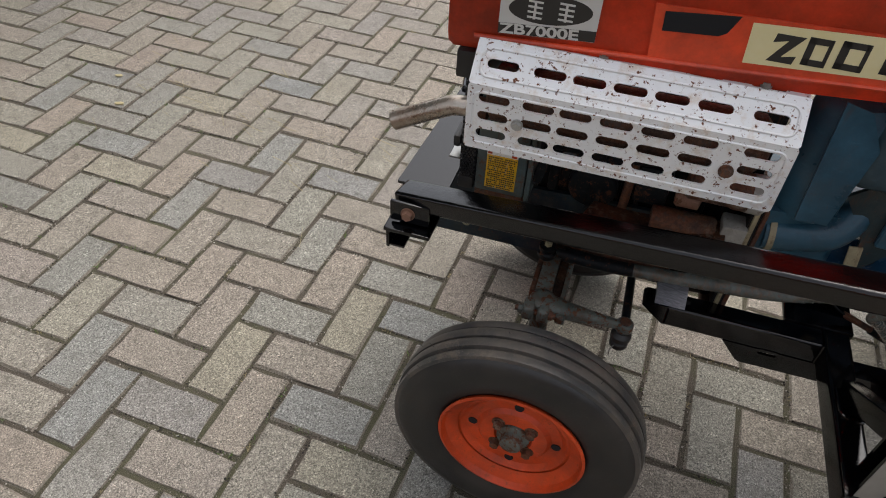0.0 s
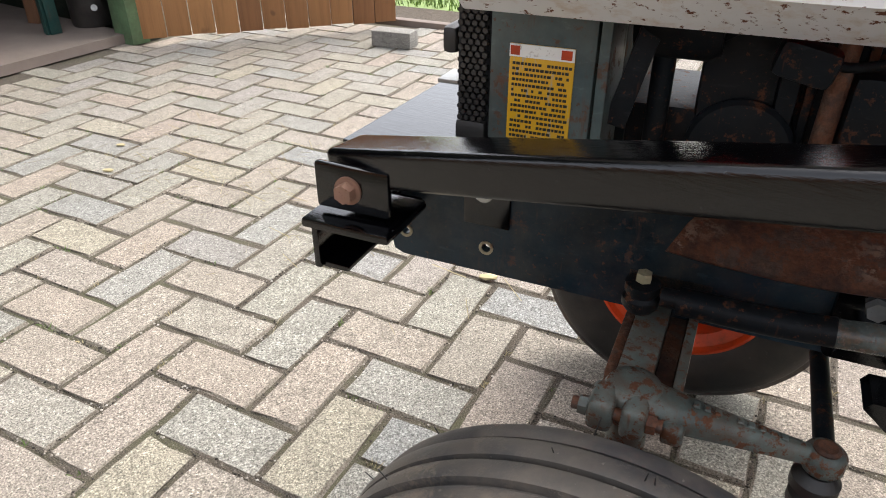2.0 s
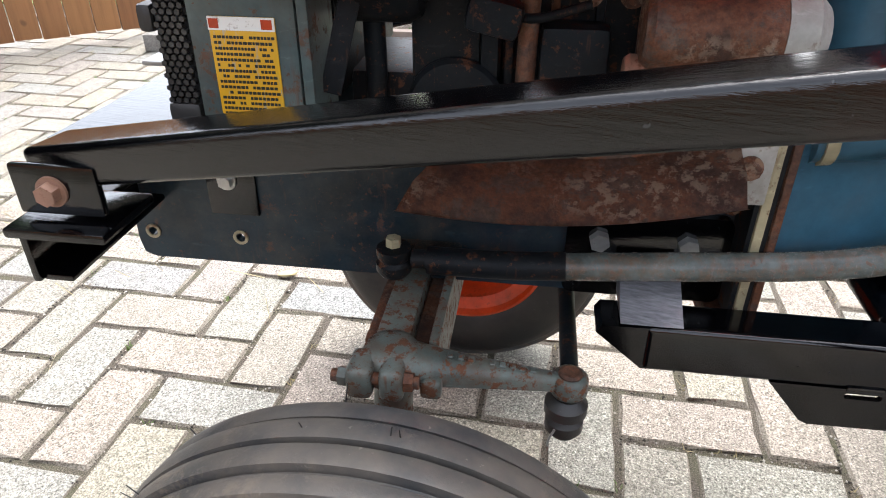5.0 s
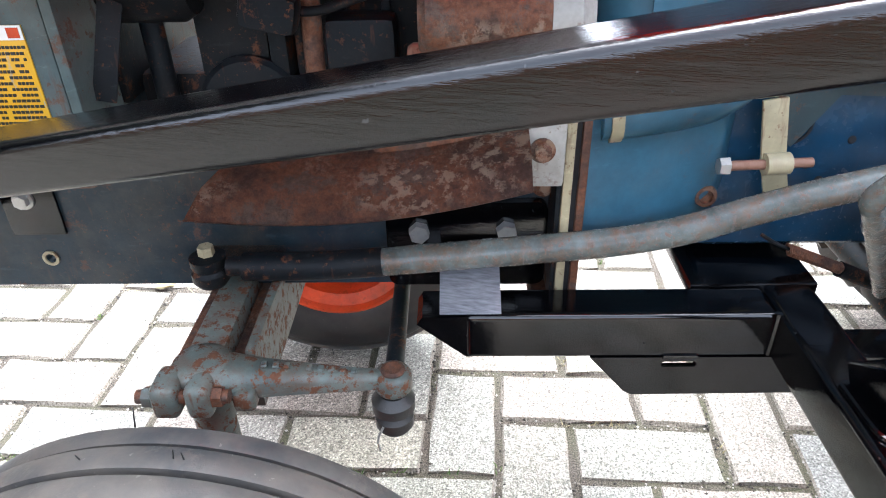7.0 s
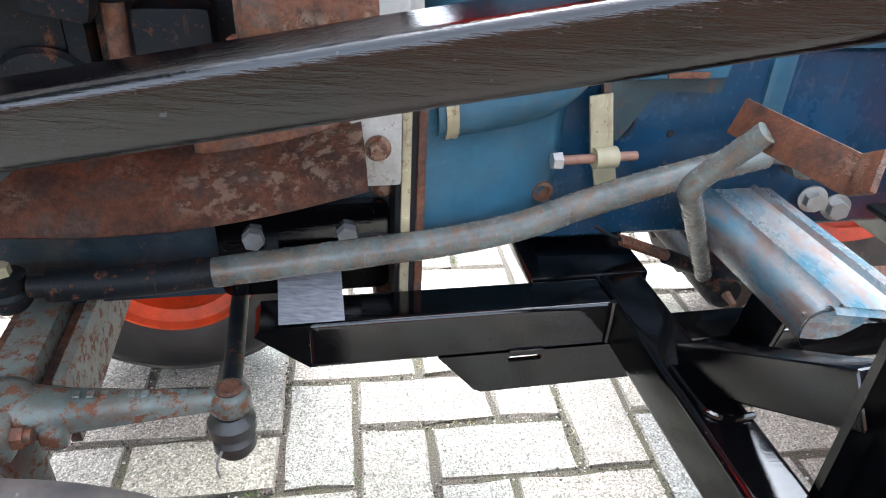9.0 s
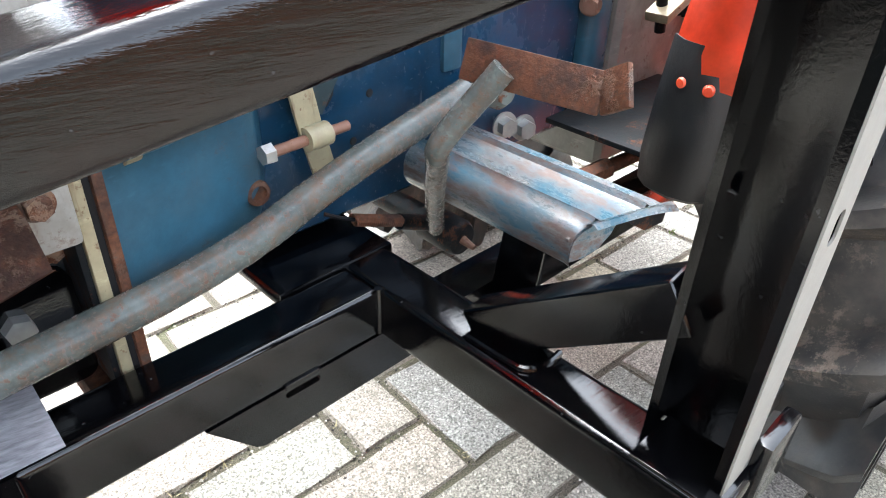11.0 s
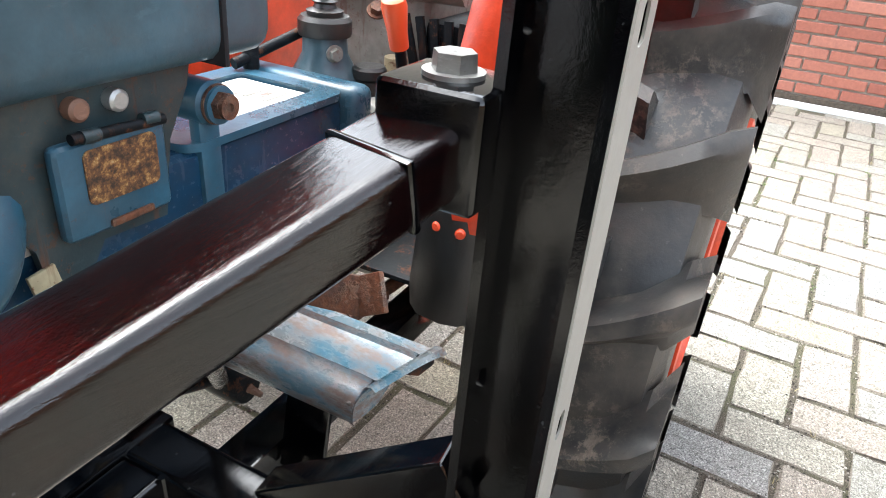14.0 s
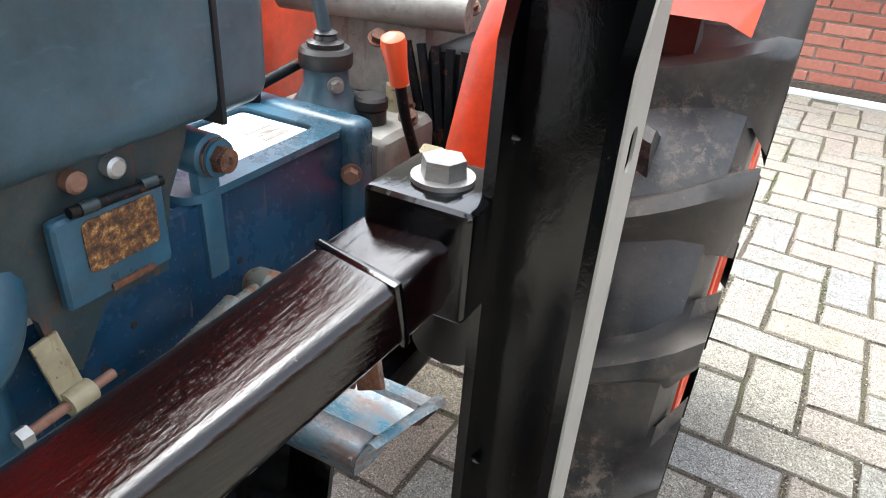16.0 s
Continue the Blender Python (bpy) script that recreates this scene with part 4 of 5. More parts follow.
# drag link and steering drop arm
link = part("drag_link", sweep(N(), [(-0.13, -0.045, 0.500), (-0.05, -0.05, 0.503), (0.096, -0.052, 0.517), (0.251, -0.052, 0.531), (0.35, -0.050, 0.566), (0.484, -0.045, 0.595), (0.50, -0.044, 0.598)], 0.0135, 20, 2), M_TUBE, tractor, "worn grey-blue steering tube")
bm = N()
rod(bm, (-0.148, -0.044, 0.500), (-0.10, -0.046, 0.501), 0.0095)
lathe(bm, (-0.167, -0.042, 0.480), (0, 0, 1), [(0.0, 0.0), (0.014, 0.0), (0.018, 0.006), (0.018, 0.014), (0.015, 0.018), (0.017, 0.022), (0.017, 0.030), (0.0, 0.033)], 24)
part("rod_end", bm, M_IRON, link, "oily ball joint")
part("link_sleeve", sweep(N(), [(-0.132, -0.045, 0.500), (-0.06, -0.0496, 0.5028), (0.0, -0.0508, 0.508)], 0.0139, 20, 1), M_IRON, link, "oil-darkened end of the tube")
part("joint_nut", hexbolt(N(), (-0.167, -0.042, 0.512), (0, 0, 1), 0.008, 0.009, False), M_CREAM, link)
bm = N()
rod(bm, (0.498, -0.044, 0.598), (0.545, -0.030, 0.587), 0.008)
lathe(bm, (0.555, -0.030, 0.585), (0, -1, 0.1), [(0.0, -0.018), (0.014, -0.018), (0.018, -0.010), (0.018, 0.010), (0.012, 0.018), (0.0, 0.018)], 24)
part("rear_rod_end", bm, M_ARM, link)
drop = part("drop_arm", beam(N(), (0.528, -0.028, 0.727), (0.530, -0.028, 0.600), 0.014, 0.026, 0.005, (1, 0, 0)), M_BLUE, tractor, "blue steering drop arm")
part("drop_arm_hub", lathe(N(), (0.528, -0.005, 0.727), (0, -1, 0), [(0.0, 0.0), (0.020, 0.0), (0.020, 0.035), (0.017, 0.038), (0.017, 0.046), (0.0, 0.046)], 26), M_BLUE, drop)
part("shaft_nut", hexbolt(N(), (0.528, -0.045, 0.727), (0, -1, 0), 0.0135, 0.010, True, 12), M_RUST_PLAIN, drop)
part("shaft_centre", lathe(N(), (0.528, -0.0575, 0.727), (0, -1, 0), [(0.011, -0.002), (0.011, 0.004), (0.004, 0.004), (0.003, 0.001), (0.0, 0.001)], 20), M_RUST_PLAIN, drop)

drop.location = (0, 0.036, 0)

# fuel tank, bracket with flap
tank = part("fuel_tank", box(N(), 0.27, 0.585, -0.035, 0.205, 0.768, 1.06, 0.030, 5), M_TANK, tractor, "grey-blue pressed steel fuel tank")
part("tank_band", box(N(), 0.513, 0.519, -0.038, 0.208, 0.766, 1.062, 0.0025), M_DARK, tank)
bracket = part("tank_bracket", sheet(N(), [(0.335, 0.78), (0.505, 0.78), (0.497, 0.75), (0.474, 0.71), (0.462, 0.645), (0.40, 0.648), (0.368, 0.600), (0.352, 0.612), (0.345, 0.66), (0.318, 0.70), (0.29, 0.74)], [], lambda x, z, d: (x, -0.026 + d, z), 0.008), M_BRACKET, tractor, "dark grey-blue steel bracket under the tank")
for u in (0.391, 0.424):
    part("bracket_bolt", lathe(N(), (u, -0.026, 0.755), (0, -1, 0), [(0.0085, 0.0), (0.0085, 0.009), (0.006, 0.011), (0.0, 0.011)], 18), M_ZINC if u > 0.4 else M_COPPER, bracket)
flap = part("flap", box(N(), 0.362, 0.459, -0.040, -0.027, 0.661, 0.735, 0.007, 3), M_BLUE, bracket, "blue hinged flap with a flaked window")
part("flap_window", sheet(N(), rounded(0.383, 0.447, 0.686, 0.728, 0.006), [], lambda x, z, d: (x, -0.0412 + d, z), 0.0015), M_RUSTY_WINDOW, flap)
part("hinge", rod(N(), (0.377, -0.040, 0.7385), (0.457, -0.040, 0.7345), 0.0042, seg=12), M_IRON, flap)
for u in (0.385, 0.437):
    part("hinge_knuckle", rod(N(), (u, -0.040, 0.7381), (u + 0.014, -0.040, 0.7375), 0.0052, seg=12), M_BRACKET, flap)
part("flap_pull", box(N(), 0.397, 0.437, -0.043, -0.039, 0.664, 0.670, 0.0018), M_RUST_PLAIN, flap)
bracket.location = (0, 0.017, 0)

# levers behind
tower = part("gear_tower", lathe(N(), (0.815, 0.085, 0.668), (0, 0, 1), [(0.058, -0.01), (0.056, 0.004), (0.040, 0.022), (0.029, 0.042), (0.0275, 0.070), (0.0, 0.070)], 32), M_TANK, tractor, "grey-blue gear lever tower")
part("tower_cap", lathe(N(), (0.815, 0.085, 0.736), (0, 0, 1), [(0.0325, -0.004), (0.034, 0.0), (0.034, 0.015), (0.030, 0.020), (0.0, 0.020)], 32), M_RUBBER, tower)
part("rubber_boot", lathe(N(), (0.815, 0.085, 0.756), (0, 0, 1), [(0.022, 0.0), (0.0235, 0.006), (0.015, 0.009), (0.013, 0.014), (0.016, 0.017), (0.011, 0.020), (0.0, 0.020)], 24), M_RUBBER, tower)
part("gear_lever", sweep(N(), [(0.815, 0.085, 0.77), (0.81, 0.087, 0.80), (0.79, 0.092, 0.86), (0.77, 0.10, 0.96)], 0.0085, 14), M_TANK, tower)
part("tower_bolt", hexbolt(N(), (0.800, 0.060, 0.715), (-0.5, -0.8, 0), 0.008, 0.008), M_GREY, tower)
stick = part("range_lever", sweep(N(), [(0.825, -0.050, 0.60), (0.815, -0.050, 0.645), (0.785, -0.050, 0.70), (0.768, -0.050, 0.755)], 0.0065, 14), M_IRON, tractor, "range lever with a glossy orange grip")
part("lever_grip", lathe(N(), (0.770, -0.050, 0.746), (-0.33, 0, 1), [(0.0, 0.0), (0.011, 0.0), (0.0115, 0.02), (0.0145, 0.048), (0.013, 0.056), (0.006, 0.060), (0.0, 0.061)], 22), M_KNOB, stick)
cap = part("filler_cap", lathe(N(), (0.835, 0.03, 0.672), (0, 0, 1), [(0.02, -0.01), (0.02, 0.010), (0.018, 0.012), (0.022, 0.013), (0.022, 0.024), (0.019, 0.028), (0.0, 0.028)], 24), M_RUBBER, tractor, "black filler plug")
rear = part("rear_housing", box(N(), 0.785, 1.16, -0.02, 0.19, 0.42, 0.665, 0.02, 3), M_GREY, tractor, "dirty grey alloy rear housing")
part("lift_cover", box(N(), 0.93, 1.16, 0.0, 0.18, 0.66, 0.80, 0.018, 3), M_GREY, rear)
part("lift_shaft", rod(N(), (0.94, -0.05, 0.795), (0.90, 0.22, 0.795), 0.024), M_GREY, rear)
part("rib_box", box(N(), 0.92, 1.15, -0.06, 0.0, 0.60, 0.75, 0.01), M_IRON, rear)
for i in range(5):
    part("cooling_rib", beam(N(), (0.915, -0.055 + 0.01 * i, 0.60), (0.915, -0.06 + 0.022 * i, 0.755), 0.006, 0.012, 0.001), M_IRON, rear)
for u, v, z, m in ((0.895, 0.06, 0.755, M_RUST), (0.925, 0.045, 0.80, M_COPPER), (0.905, 0.02, 0.672, M_RUST), (0.87, -0.005, 0.668, M_RUST), (0.96, -0.04, 0.80, M_RUST)):
    part("housing_bolt", hexbolt(N(), (u, v, z), (-0.5, -0.4, 0.8), 0.010, 0.009), m, rear)
part("boss_post", rod(N(), (0.90, 0.03, 0.66), (0.90, 0.03, 0.70), 0.016), M_CREAM, rear)
part("selector_plate", beam(N(), (0.80, -0.055, 0.62), (0.86, -0.052, 0.64), 0.03, 0.012, 0.003), M_CREAM, rear)
part("linkage_rod", rod(N(), (0.72, 0.15, 0.70), (0.84, 0.12, 0.735), 0.007), M_IRON, rear)
part("clevis", rod(N(), (0.745, 0.145, 0.685), (0.745, 0.145, 0.735), 0.010), M_IRON, rear)

# pedals and footboard on the left
board = N()
prof = [(0.004, 0.517), (0.0, 0.524), (0.0, 0.535), (0.0025, 0.544), (0.009, 0.5495), (0.018, 0.551), (0.0215, 0.5555), (0.0265, 0.551), (0.068, 0.551), (0.0715, 0.5555), (0.0765, 0.551), (0.090, 0.550), (0.0925, 0.545)]
rows = []
for v, skew, sag in ((-0.02, 0.0, 0.0), (-0.08, 0.0, 0.0), (-0.185, 0.1, 0.0), (-0.203, 0.26, 0.0), (-0.210, 0.28, -0.003)):
    ring = [(0.447 + w, v - skew * w, z + (sag if w < 0.012 else sag * 0.3)) for w, z in prof]
    ring += [(0.4495 + w * 0.94, v - skew * w, z - 0.003 + (sag if w < 0.012 else sag * 0.3)) for w, z in reversed(prof)]
    rows.append([board.verts.new(p) for p in ring])
for a, b in zip(rows, rows[1:]):
    for j in range(len(a)):
        k = (j + 1) % len(a)
        board.faces.new((a[j], b[j], b[k], a[k]))
footboard = part("footboard", board, M_BOARD, tractor, "worn blue ribbed footboard with rust", smooth=50)
lip = N()
rows = [[lip.verts.new((0.458 + 0.084 * i / 8, -0.212 - 0.022 * i / 8 - 0.0045 * k, 0.5495 + 0.0055 * math.sin(k * 0.9) - 0.006 * (i / 8) ** 4 * k / 3)) for k in range(4)] for i in range(9)]
for a, b in zip(rows, rows[1:]):
    for j in range(3):
        lip.faces.new((a[j], b[j], b[j + 1], a[j + 1]))
bmesh.ops.solidify(lip, geom=lip.faces[:], thickness=0.003)
part("footboard_lip", lip, M_BOARD, footboard, "bent worn lip")
part("lip_underside", sheet(N(), [(0.495, 0.546), (0.540, 0.546), (0.538, 0.533), (0.520, 0.530)], [], lambda x, z, d: (x, -0.216 - 0.26 * (x - 0.458) + d, z), 0.003), M_IRON, footboard)
part("end_plate", sheet(N(), [(0.4475, 0.540), (0.456, 0.547), (0.495, 0.547), (0.489, 0.534), (0.478, 0.523), (0.464, 0.518), (0.450, 0.518)], [], lambda x, z, d: (x, -0.208 - 0.28 * (x - 0.447) + d, z), 0.003), M_BOARD, footboard)
pedal = part("clutch_pedal", sweep(N(), [(0.391, -0.178, 0.676), (0.378, -0.164, 0.651), (0.366, -0.153, 0.630), (0.362, -0.149, 0.619), (0.371, -0.141, 0.608), (0.395, -0.116, 0.580), (0.44, -0.069, 0.519), (0.490, -0.022, 0.450)], 0.0088, 16, 2), M_TUBE, tractor, "bent clutch pedal arm with a flat rusty plate")
bm = N()
beam(bm, (0.388, -0.146, 0.676), (0.414, -0.238, 0.671), 0.0045, 0.027, 0.0012, (0.35, 0.0, 0.94))
beam(bm, (0.4135, -0.237, 0.671), (0.411, -0.257, 0.683), 0.0045, 0.027, 0.0012, (0.35, 0.2, 0.9))
part("pedal_plate", bm, M_RUST_PLAIN, pedal)
for u, v, z in ((0.60, -0.01, 0.53), (0.63, -0.012, 0.52)):
    part("gearbox_bolt", hexbolt(N(), (u, v, z), (-0.3, -1, 0), 0.011, 0.010), M_ZINC if z < 0.55 else M_RUST, gearbox)
part("brake_rod", rod(N(), (0.55, -0.07, 0.47), (0.80, -0.12, 0.50), 0.008), M_RUST_PLAIN, tractor, "rusty brake rod")
part("rod_turnbuckle", rod(N(), (0.62, -0.084, 0.478), (0.68, -0.096, 0.486), 0.012, seg=6), M_RUST_PLAIN, tractor)
part("step_plate", box(N(), 0.66, 0.90, -0.16, -0.02, 0.520, 0.526, 0.001), M_IRON, tractor, "dark rusty step plate")

# front axle
axle = part("axle_beam", N(), M_ARM, tractor, "chalky blue and rusty channel axle")
part("axle_web", box(N(), -0.170, -0.138, -0.128, 0.31, 0.418, 0.462, 0.003), M_ARM, axle)
part("axle_flange", box(N(), -0.181, -0.1705, -0.118, 0.31, 0.405, 0.455, 0.003), M_RUST_PLAIN, axle, "rusty lower flange")
part("axle_flange", box(N(), -0.1375, -0.120, -0.118, 0.31, 0.405, 0.444, 0.003), M_RUST_PLAIN, axle, "rusty lower flange")
part("axle_flange", box(N(), -0.1195, -0.110, -0.122, 0.31, 0.395, 0.462, 0.002), M_ARM, axle)
part("axle_pivot", rod(N(), (-0.21, 0.085, 0.46), (-0.08, 0.085, 0.46), 0.03), M_IRON, axle)
part("axle_saddle", box(N(), -0.19, -0.10, 0.0, 0.17, 0.462, 0.50, 0.004), M_RUST_PLAIN, axle)


def wheel(side, v, toe):
    """Ribbed front wheel with its hub; side: -1 has its outer face towards negative v."""
    at = Vector((-0.142, v, 0.250))
    axis = (math.sin(radians(toe)) * side, side * math.cos(radians(toe)), 0.03)
    tread = []
    for w0, w1 in ((-0.047, -0.0295), (-0.0240, -0.0030), (0.0025, 0.0235), (0.0290, 0.047)):
        mid = 0.2585 - 3.2 * ((w0 + w1) / 2) ** 2
        tread += [(mid - 0.009, w0 - 0.0005), (mid - 0.001, w0 + 0.0004), (mid + 0.0006, (w0 + w1) / 2), (mid - 0.001, w1 - 0.0004), (mid - 0.009, w1 + 0.0005)]
    side_in = [(0.147, -0.045), (0.160, -0.054), (0.190, -0.060), (0.225, -0.058), (0.240, -0.053), tread[0]]
    side_out = [tread[-1], (0.240, 0.053), (0.225, 0.058), (0.190, 0.060), (0.160, 0.054), (0.147, 0.045)]
    top = part("front_wheel", lathe(N(), at, axis, [(0.150, -0.050), (0.152, -0.056), (0.146, -0.058), (0.142, -0.045), (0.122, -0.035), (0.118, 0.02), (0.135, 0.034), (0.141, 0.045), (0.146, 0.058), (0.152, 0.056), (0.150, 0.050), (0.118, 0.03)], 56), M_RIM, tractor, "orange steel front rim, scratched")
    tyre = part("tyre", lathe(lathe(N(), at, axis, side_in, 80), at, axis, side_out, 80), M_RUBBER, top, "three-rib black rubber tyre, dusty")
    part("tread", lathe(N(), at, axis, tread, 96), M_TYRE, tyre, "dusty worn ribs")
    part("wheel_disc", lathe(N(), at, axis, [(0.122, 0.026), (0.112, 0.030), (0.100, 0.020), (0.078, 0.020), (0.070, 0.028), (0.040, 0.030), (0.038, 0.022), (0.0, 0.022)], 48), M_RIM, top)
    ax = Vector(axis).normalized()
    e1 = Vector((1, 0, 0)) - ax * ax.x
    e1.normalize()
    e2 = ax.cross(e1)
    part("hub", lathe(N(), at, axis, [(0.036, 0.02), (0.034, 0.032), (0.024, 0.036), (0.022, 0.052), (0.016, 0.056), (0.0, 0.056)], 28), M_ARM, top, "dull grey hub cap")
    for k in range(4):
        a = radians(45 + 90 * k)
        p = at + ax * 0.028 + (e1 * math.cos(a) + e2 * math.sin(a)) * 0.048
        part("wheel_bolt", hexbolt(N(), p, ax, 0.0105, 0.012), M_RUST, top)
        a = radians(90 * k)
        p = at + ax * 0.0205 + (e1 * math.cos(a) + e2 * math.sin(a)) * 0.088
        # Dark discs set on the wheel disc paint the shade of its holes.
        part("disc_hole", lathe(N(), p, ax, [(0.010, 0.0), (0.009, 0.002), (0.0075, 0.0015), (0.0, 0.0015)], 16), M_DARK, top)
    rnd = random.Random(3)
    for i in range(26):
        a = rnd.uniform(0, 2 * math.pi)
        w = rnd.choice((-0.05, -0.012, 0.012, 0.05))
        base = at + ax * w + (e1 * math.cos(a) + e2 * math.sin(a)) * 0.250
        tip = base + (e1 * math.cos(a + rnd.uniform(-0.3, 0.3)) + e2 * math.sin(a)) * rnd.uniform(0.008, 0.022)
        part("vent_spew", rod(N(), base, tip, 0.0008, 0.0005, 5), M_RUBBER, top)
    top.location, top.scale = at * 0.05, (0.95, 0.95, 0.95)
    return top


wheel(-1, -0.288, 2.0)
wheel(1, 0.452, 2.0)
bm = N()
rod(bm, (-0.15, -0.142, 0.30), (-0.15, -0.142, 0.470), 0.018)
rod(bm, (-0.145, -0.14, 0.285), (-0.142, -0.25, 0.275), 0.02)
part("kingpin", bm, M_ARM, tractor)
part("kingpin", rod(N(), (-0.15, 0.335, 0.26), (-0.15, 0.335, 0.475), 0.020), M_ARM, tractor)
arm = N()
lathe(arm, (-0.150, -0.142, 0.436), (0, 0, 1), [(0.0, 0.0), (0.023, 0.0), (0.026, 0.004), (0.026, 0.028), (0.023, 0.033), (0.012, 0.035), (0.0, 0.035)], 28)
rows = []
for t in (0.0, 0.2, 0.45, 0.7, 0.88, 1.0):
    c = Vector((-0.135, -0.145, 0.456)).lerp(Vector((0.004, -0.122, 0.429)), t)
    w, h = 0.024 - 0.016 * t ** 0.7, 0.014 - 0.0065 * t ** 0.8
    rows.append([arm.verts.new(c + Vector((0.15 * dy * w, dy * w, dz * h))) for dy, dz in ((-1, -0.8), (-1, 0.3), (-0.75, 0.85), (-0.3, 1), (0.5, 0.9), (1, 0.3), (0.8, -0.9), (-0.6, -1))])
for a, b in zip(rows, rows[1:]):
    for j in range(8):
        arm.faces.new((a[j], a[(j + 1) % 8], b[(j + 1) % 8], b[j]))
lathe(arm, (0.010, -0.121, 0.416), (0, 0, 1), [(0.0, 0.0), (0.015, 0.0), (0.0175, 0.004), (0.017, 0.018), (0.014, 0.0215), (0.0, 0.0215)], 26)
steer = part("steering_arm", arm, M_ARM, tractor, "cast steering arm, chalky blue and rusty", smooth=60)
for u0, u1 in ((-0.183, -0.1605), (-0.1545, -0.133)):
    part("clamp_ear", box(N(), u0, u1, -0.182, -0.146, 0.437, 0.470, 0.008, 3), M_ARM, steer, smooth=60)
part("clamp_bolt", rod(N(), (-0.197, -0.170, 0.454), (-0.120, -0.170, 0.454), 0.006, seg=12), M_RUST_PLAIN, steer)
part("clamp_bolt_head", hexbolt(N(), (-0.133, -0.170, 0.454), (1, 0, 0), 0.0092, 0.008, False), M_RUST_PLAIN, steer)
part("clamp_nut", hexbolt(N(), (-0.183, -0.170, 0.454), (-1, 0, 0), 0.0092, 0.008, False), M_ARM, steer)
part("clamp_tab", box(N(), -0.121, -0.102, -0.168, -0.145, 0.432, 0.452, 0.006, 3), M_ARM, steer, smooth=60)
for i in range(9):
    if i != 3:
        a = -0.100 + i * 0.0092
        part("cast_mark", box(N(), a, a + 0.0055, -0.143 + 0.0015 * i, -0.136 + 0.0015 * i, 0.4605 - 0.0023 * i, 0.4632 - 0.0023 * i, 0.0008, 1), M_ARM, steer)
part("arm_nut", lathe(N(), (0.010, -0.121, 0.437), (0, 0, 1), [(0.011, 0.0), (0.011, 0.002), (0.008, 0.0035), (0.004, 0.0025), (0.0, 0.0025)], 20), M_RUST_PLAIN, steer)
joint = part("tie_rod", rod(N(), (0.010, -0.110, 0.428), (0.006, 0.32, 0.425), 0.0088), M_IRON, tractor, "dark steel tie rod")
part("ball_boot", lathe(N(), (0.009, -0.124, 0.371), (0, 0, 1), [(0.0, 0.0), (0.014, 0.0), (0.018, 0.006), (0.018, 0.016), (0.014, 0.020), (0.020, 0.026), (0.020, 0.036), (0.012, 0.043), (0.0, 0.043)], 26), M_RUBBER, joint, "black rubber ball joint boot")
part("split_pin", sweep(N(), [(0.000, -0.140, 0.386), (-0.006, -0.144, 0.374), (-0.004, -0.144, 0.360)], 0.0012, 6, 1), M_GREY, joint)

# fenders, mud flap, rear wheels
flap_rubber = N()
rows = []
for z, a, b, v0, v1 in ((0.652, 0.0, 0.0, -0.255, -0.195), (0.60, -0.008, 0.006, -0.262, -0.193), (0.54, -0.012, 0.01, -0.263, -0.190), (0.508, -0.008, 0.015, -0.260, -0.190), (0.500, 0.002, 0.02, -0.254, -0.196)):
    rows.append([flap_rubber.verts.new(p) for p in ((0.578 + a, v1 + 0.010, z), (0.564 + a, v1 - 0.006, z), (0.560 + a, v0 + 0.034, z), (0.565 + a, v0 + 0.016, z), (0.578 + a, v0 + 0.005, z), (0.60, v0, z), (0.68 + b, v0, z), (0.74 + b, v0 + 0.004, z))])
for a, b in zip(rows, rows[1:]):
    for j in range(7):
        flap_rubber.faces.new((a[j], b[j], b[j + 1], a[j + 1]))
bmesh.ops.translate(flap_rubber, vec=(0.083, 0.033, -0.004), verts=flap_rubber.verts[:])
bmesh.ops.solidify(flap_rubber, geom=flap_rubber.faces[:], thickness=0.006)
fender = N()
rows = []
for z, a, v0 in ((0.598, 0.083, -0.229), (0.64, 0.085, -0.228), (0.73, 0.105, -0.232), (0.82, 0.13, -0.238), (0.90, 0.18, -0.245), (0.945, 0.26, -0.25)):
    rows.append([fender.verts.new(p) for p in ((0.572 + a, v0 + 0.072, z), (0.561 + a, v0 + 0.056, z), (0.556 + a, v0 + 0.034, z), (0.561 + a, v0 + 0.016, z), (0.575 + a, v0 + 0.003, z), (0.60 + a, v0 - 0.003, z), (1.0, v0 - 0.003, z + 0.01))])
for a, b in zip(rows, rows[1:]):
    for j in range(6):
        fender.faces.new((a[j], b[j], b[j + 1], a[j + 1]))
bmesh.ops.solidify(fender, geom=fender.faces[:], thickness=0.003)
left_fender = part("rear_fender", fender, M_ORANGE, tractor, "orange rear mudguard")
top = N()
rows = []
for i in range(16):
    a = radians(122 - i * 6)
    r = 0.489
    rows.append([top.verts.new((1.10 + r * math.cos(a), v, 0.43 + r * math.sin(a) + dz)) for v, dz in ((-0.23, 0.0), (-0.26, 0.004), (-0.365, 0.004), (-0.39, -0.006))])
for a, b in zip(rows, rows[1:]):
    for j in range(3):
        top.faces.new((a[j], b[j], b[j + 1], a[j + 1]))
bmesh.ops.solidify(top, geom=top.faces[:], thickness=0.003)
part("fender_top", top, M_ORANGE, left_fender)
part("mud_flap", flap_rubber, M_FLAP, left_fender, "black rubber mud flap")
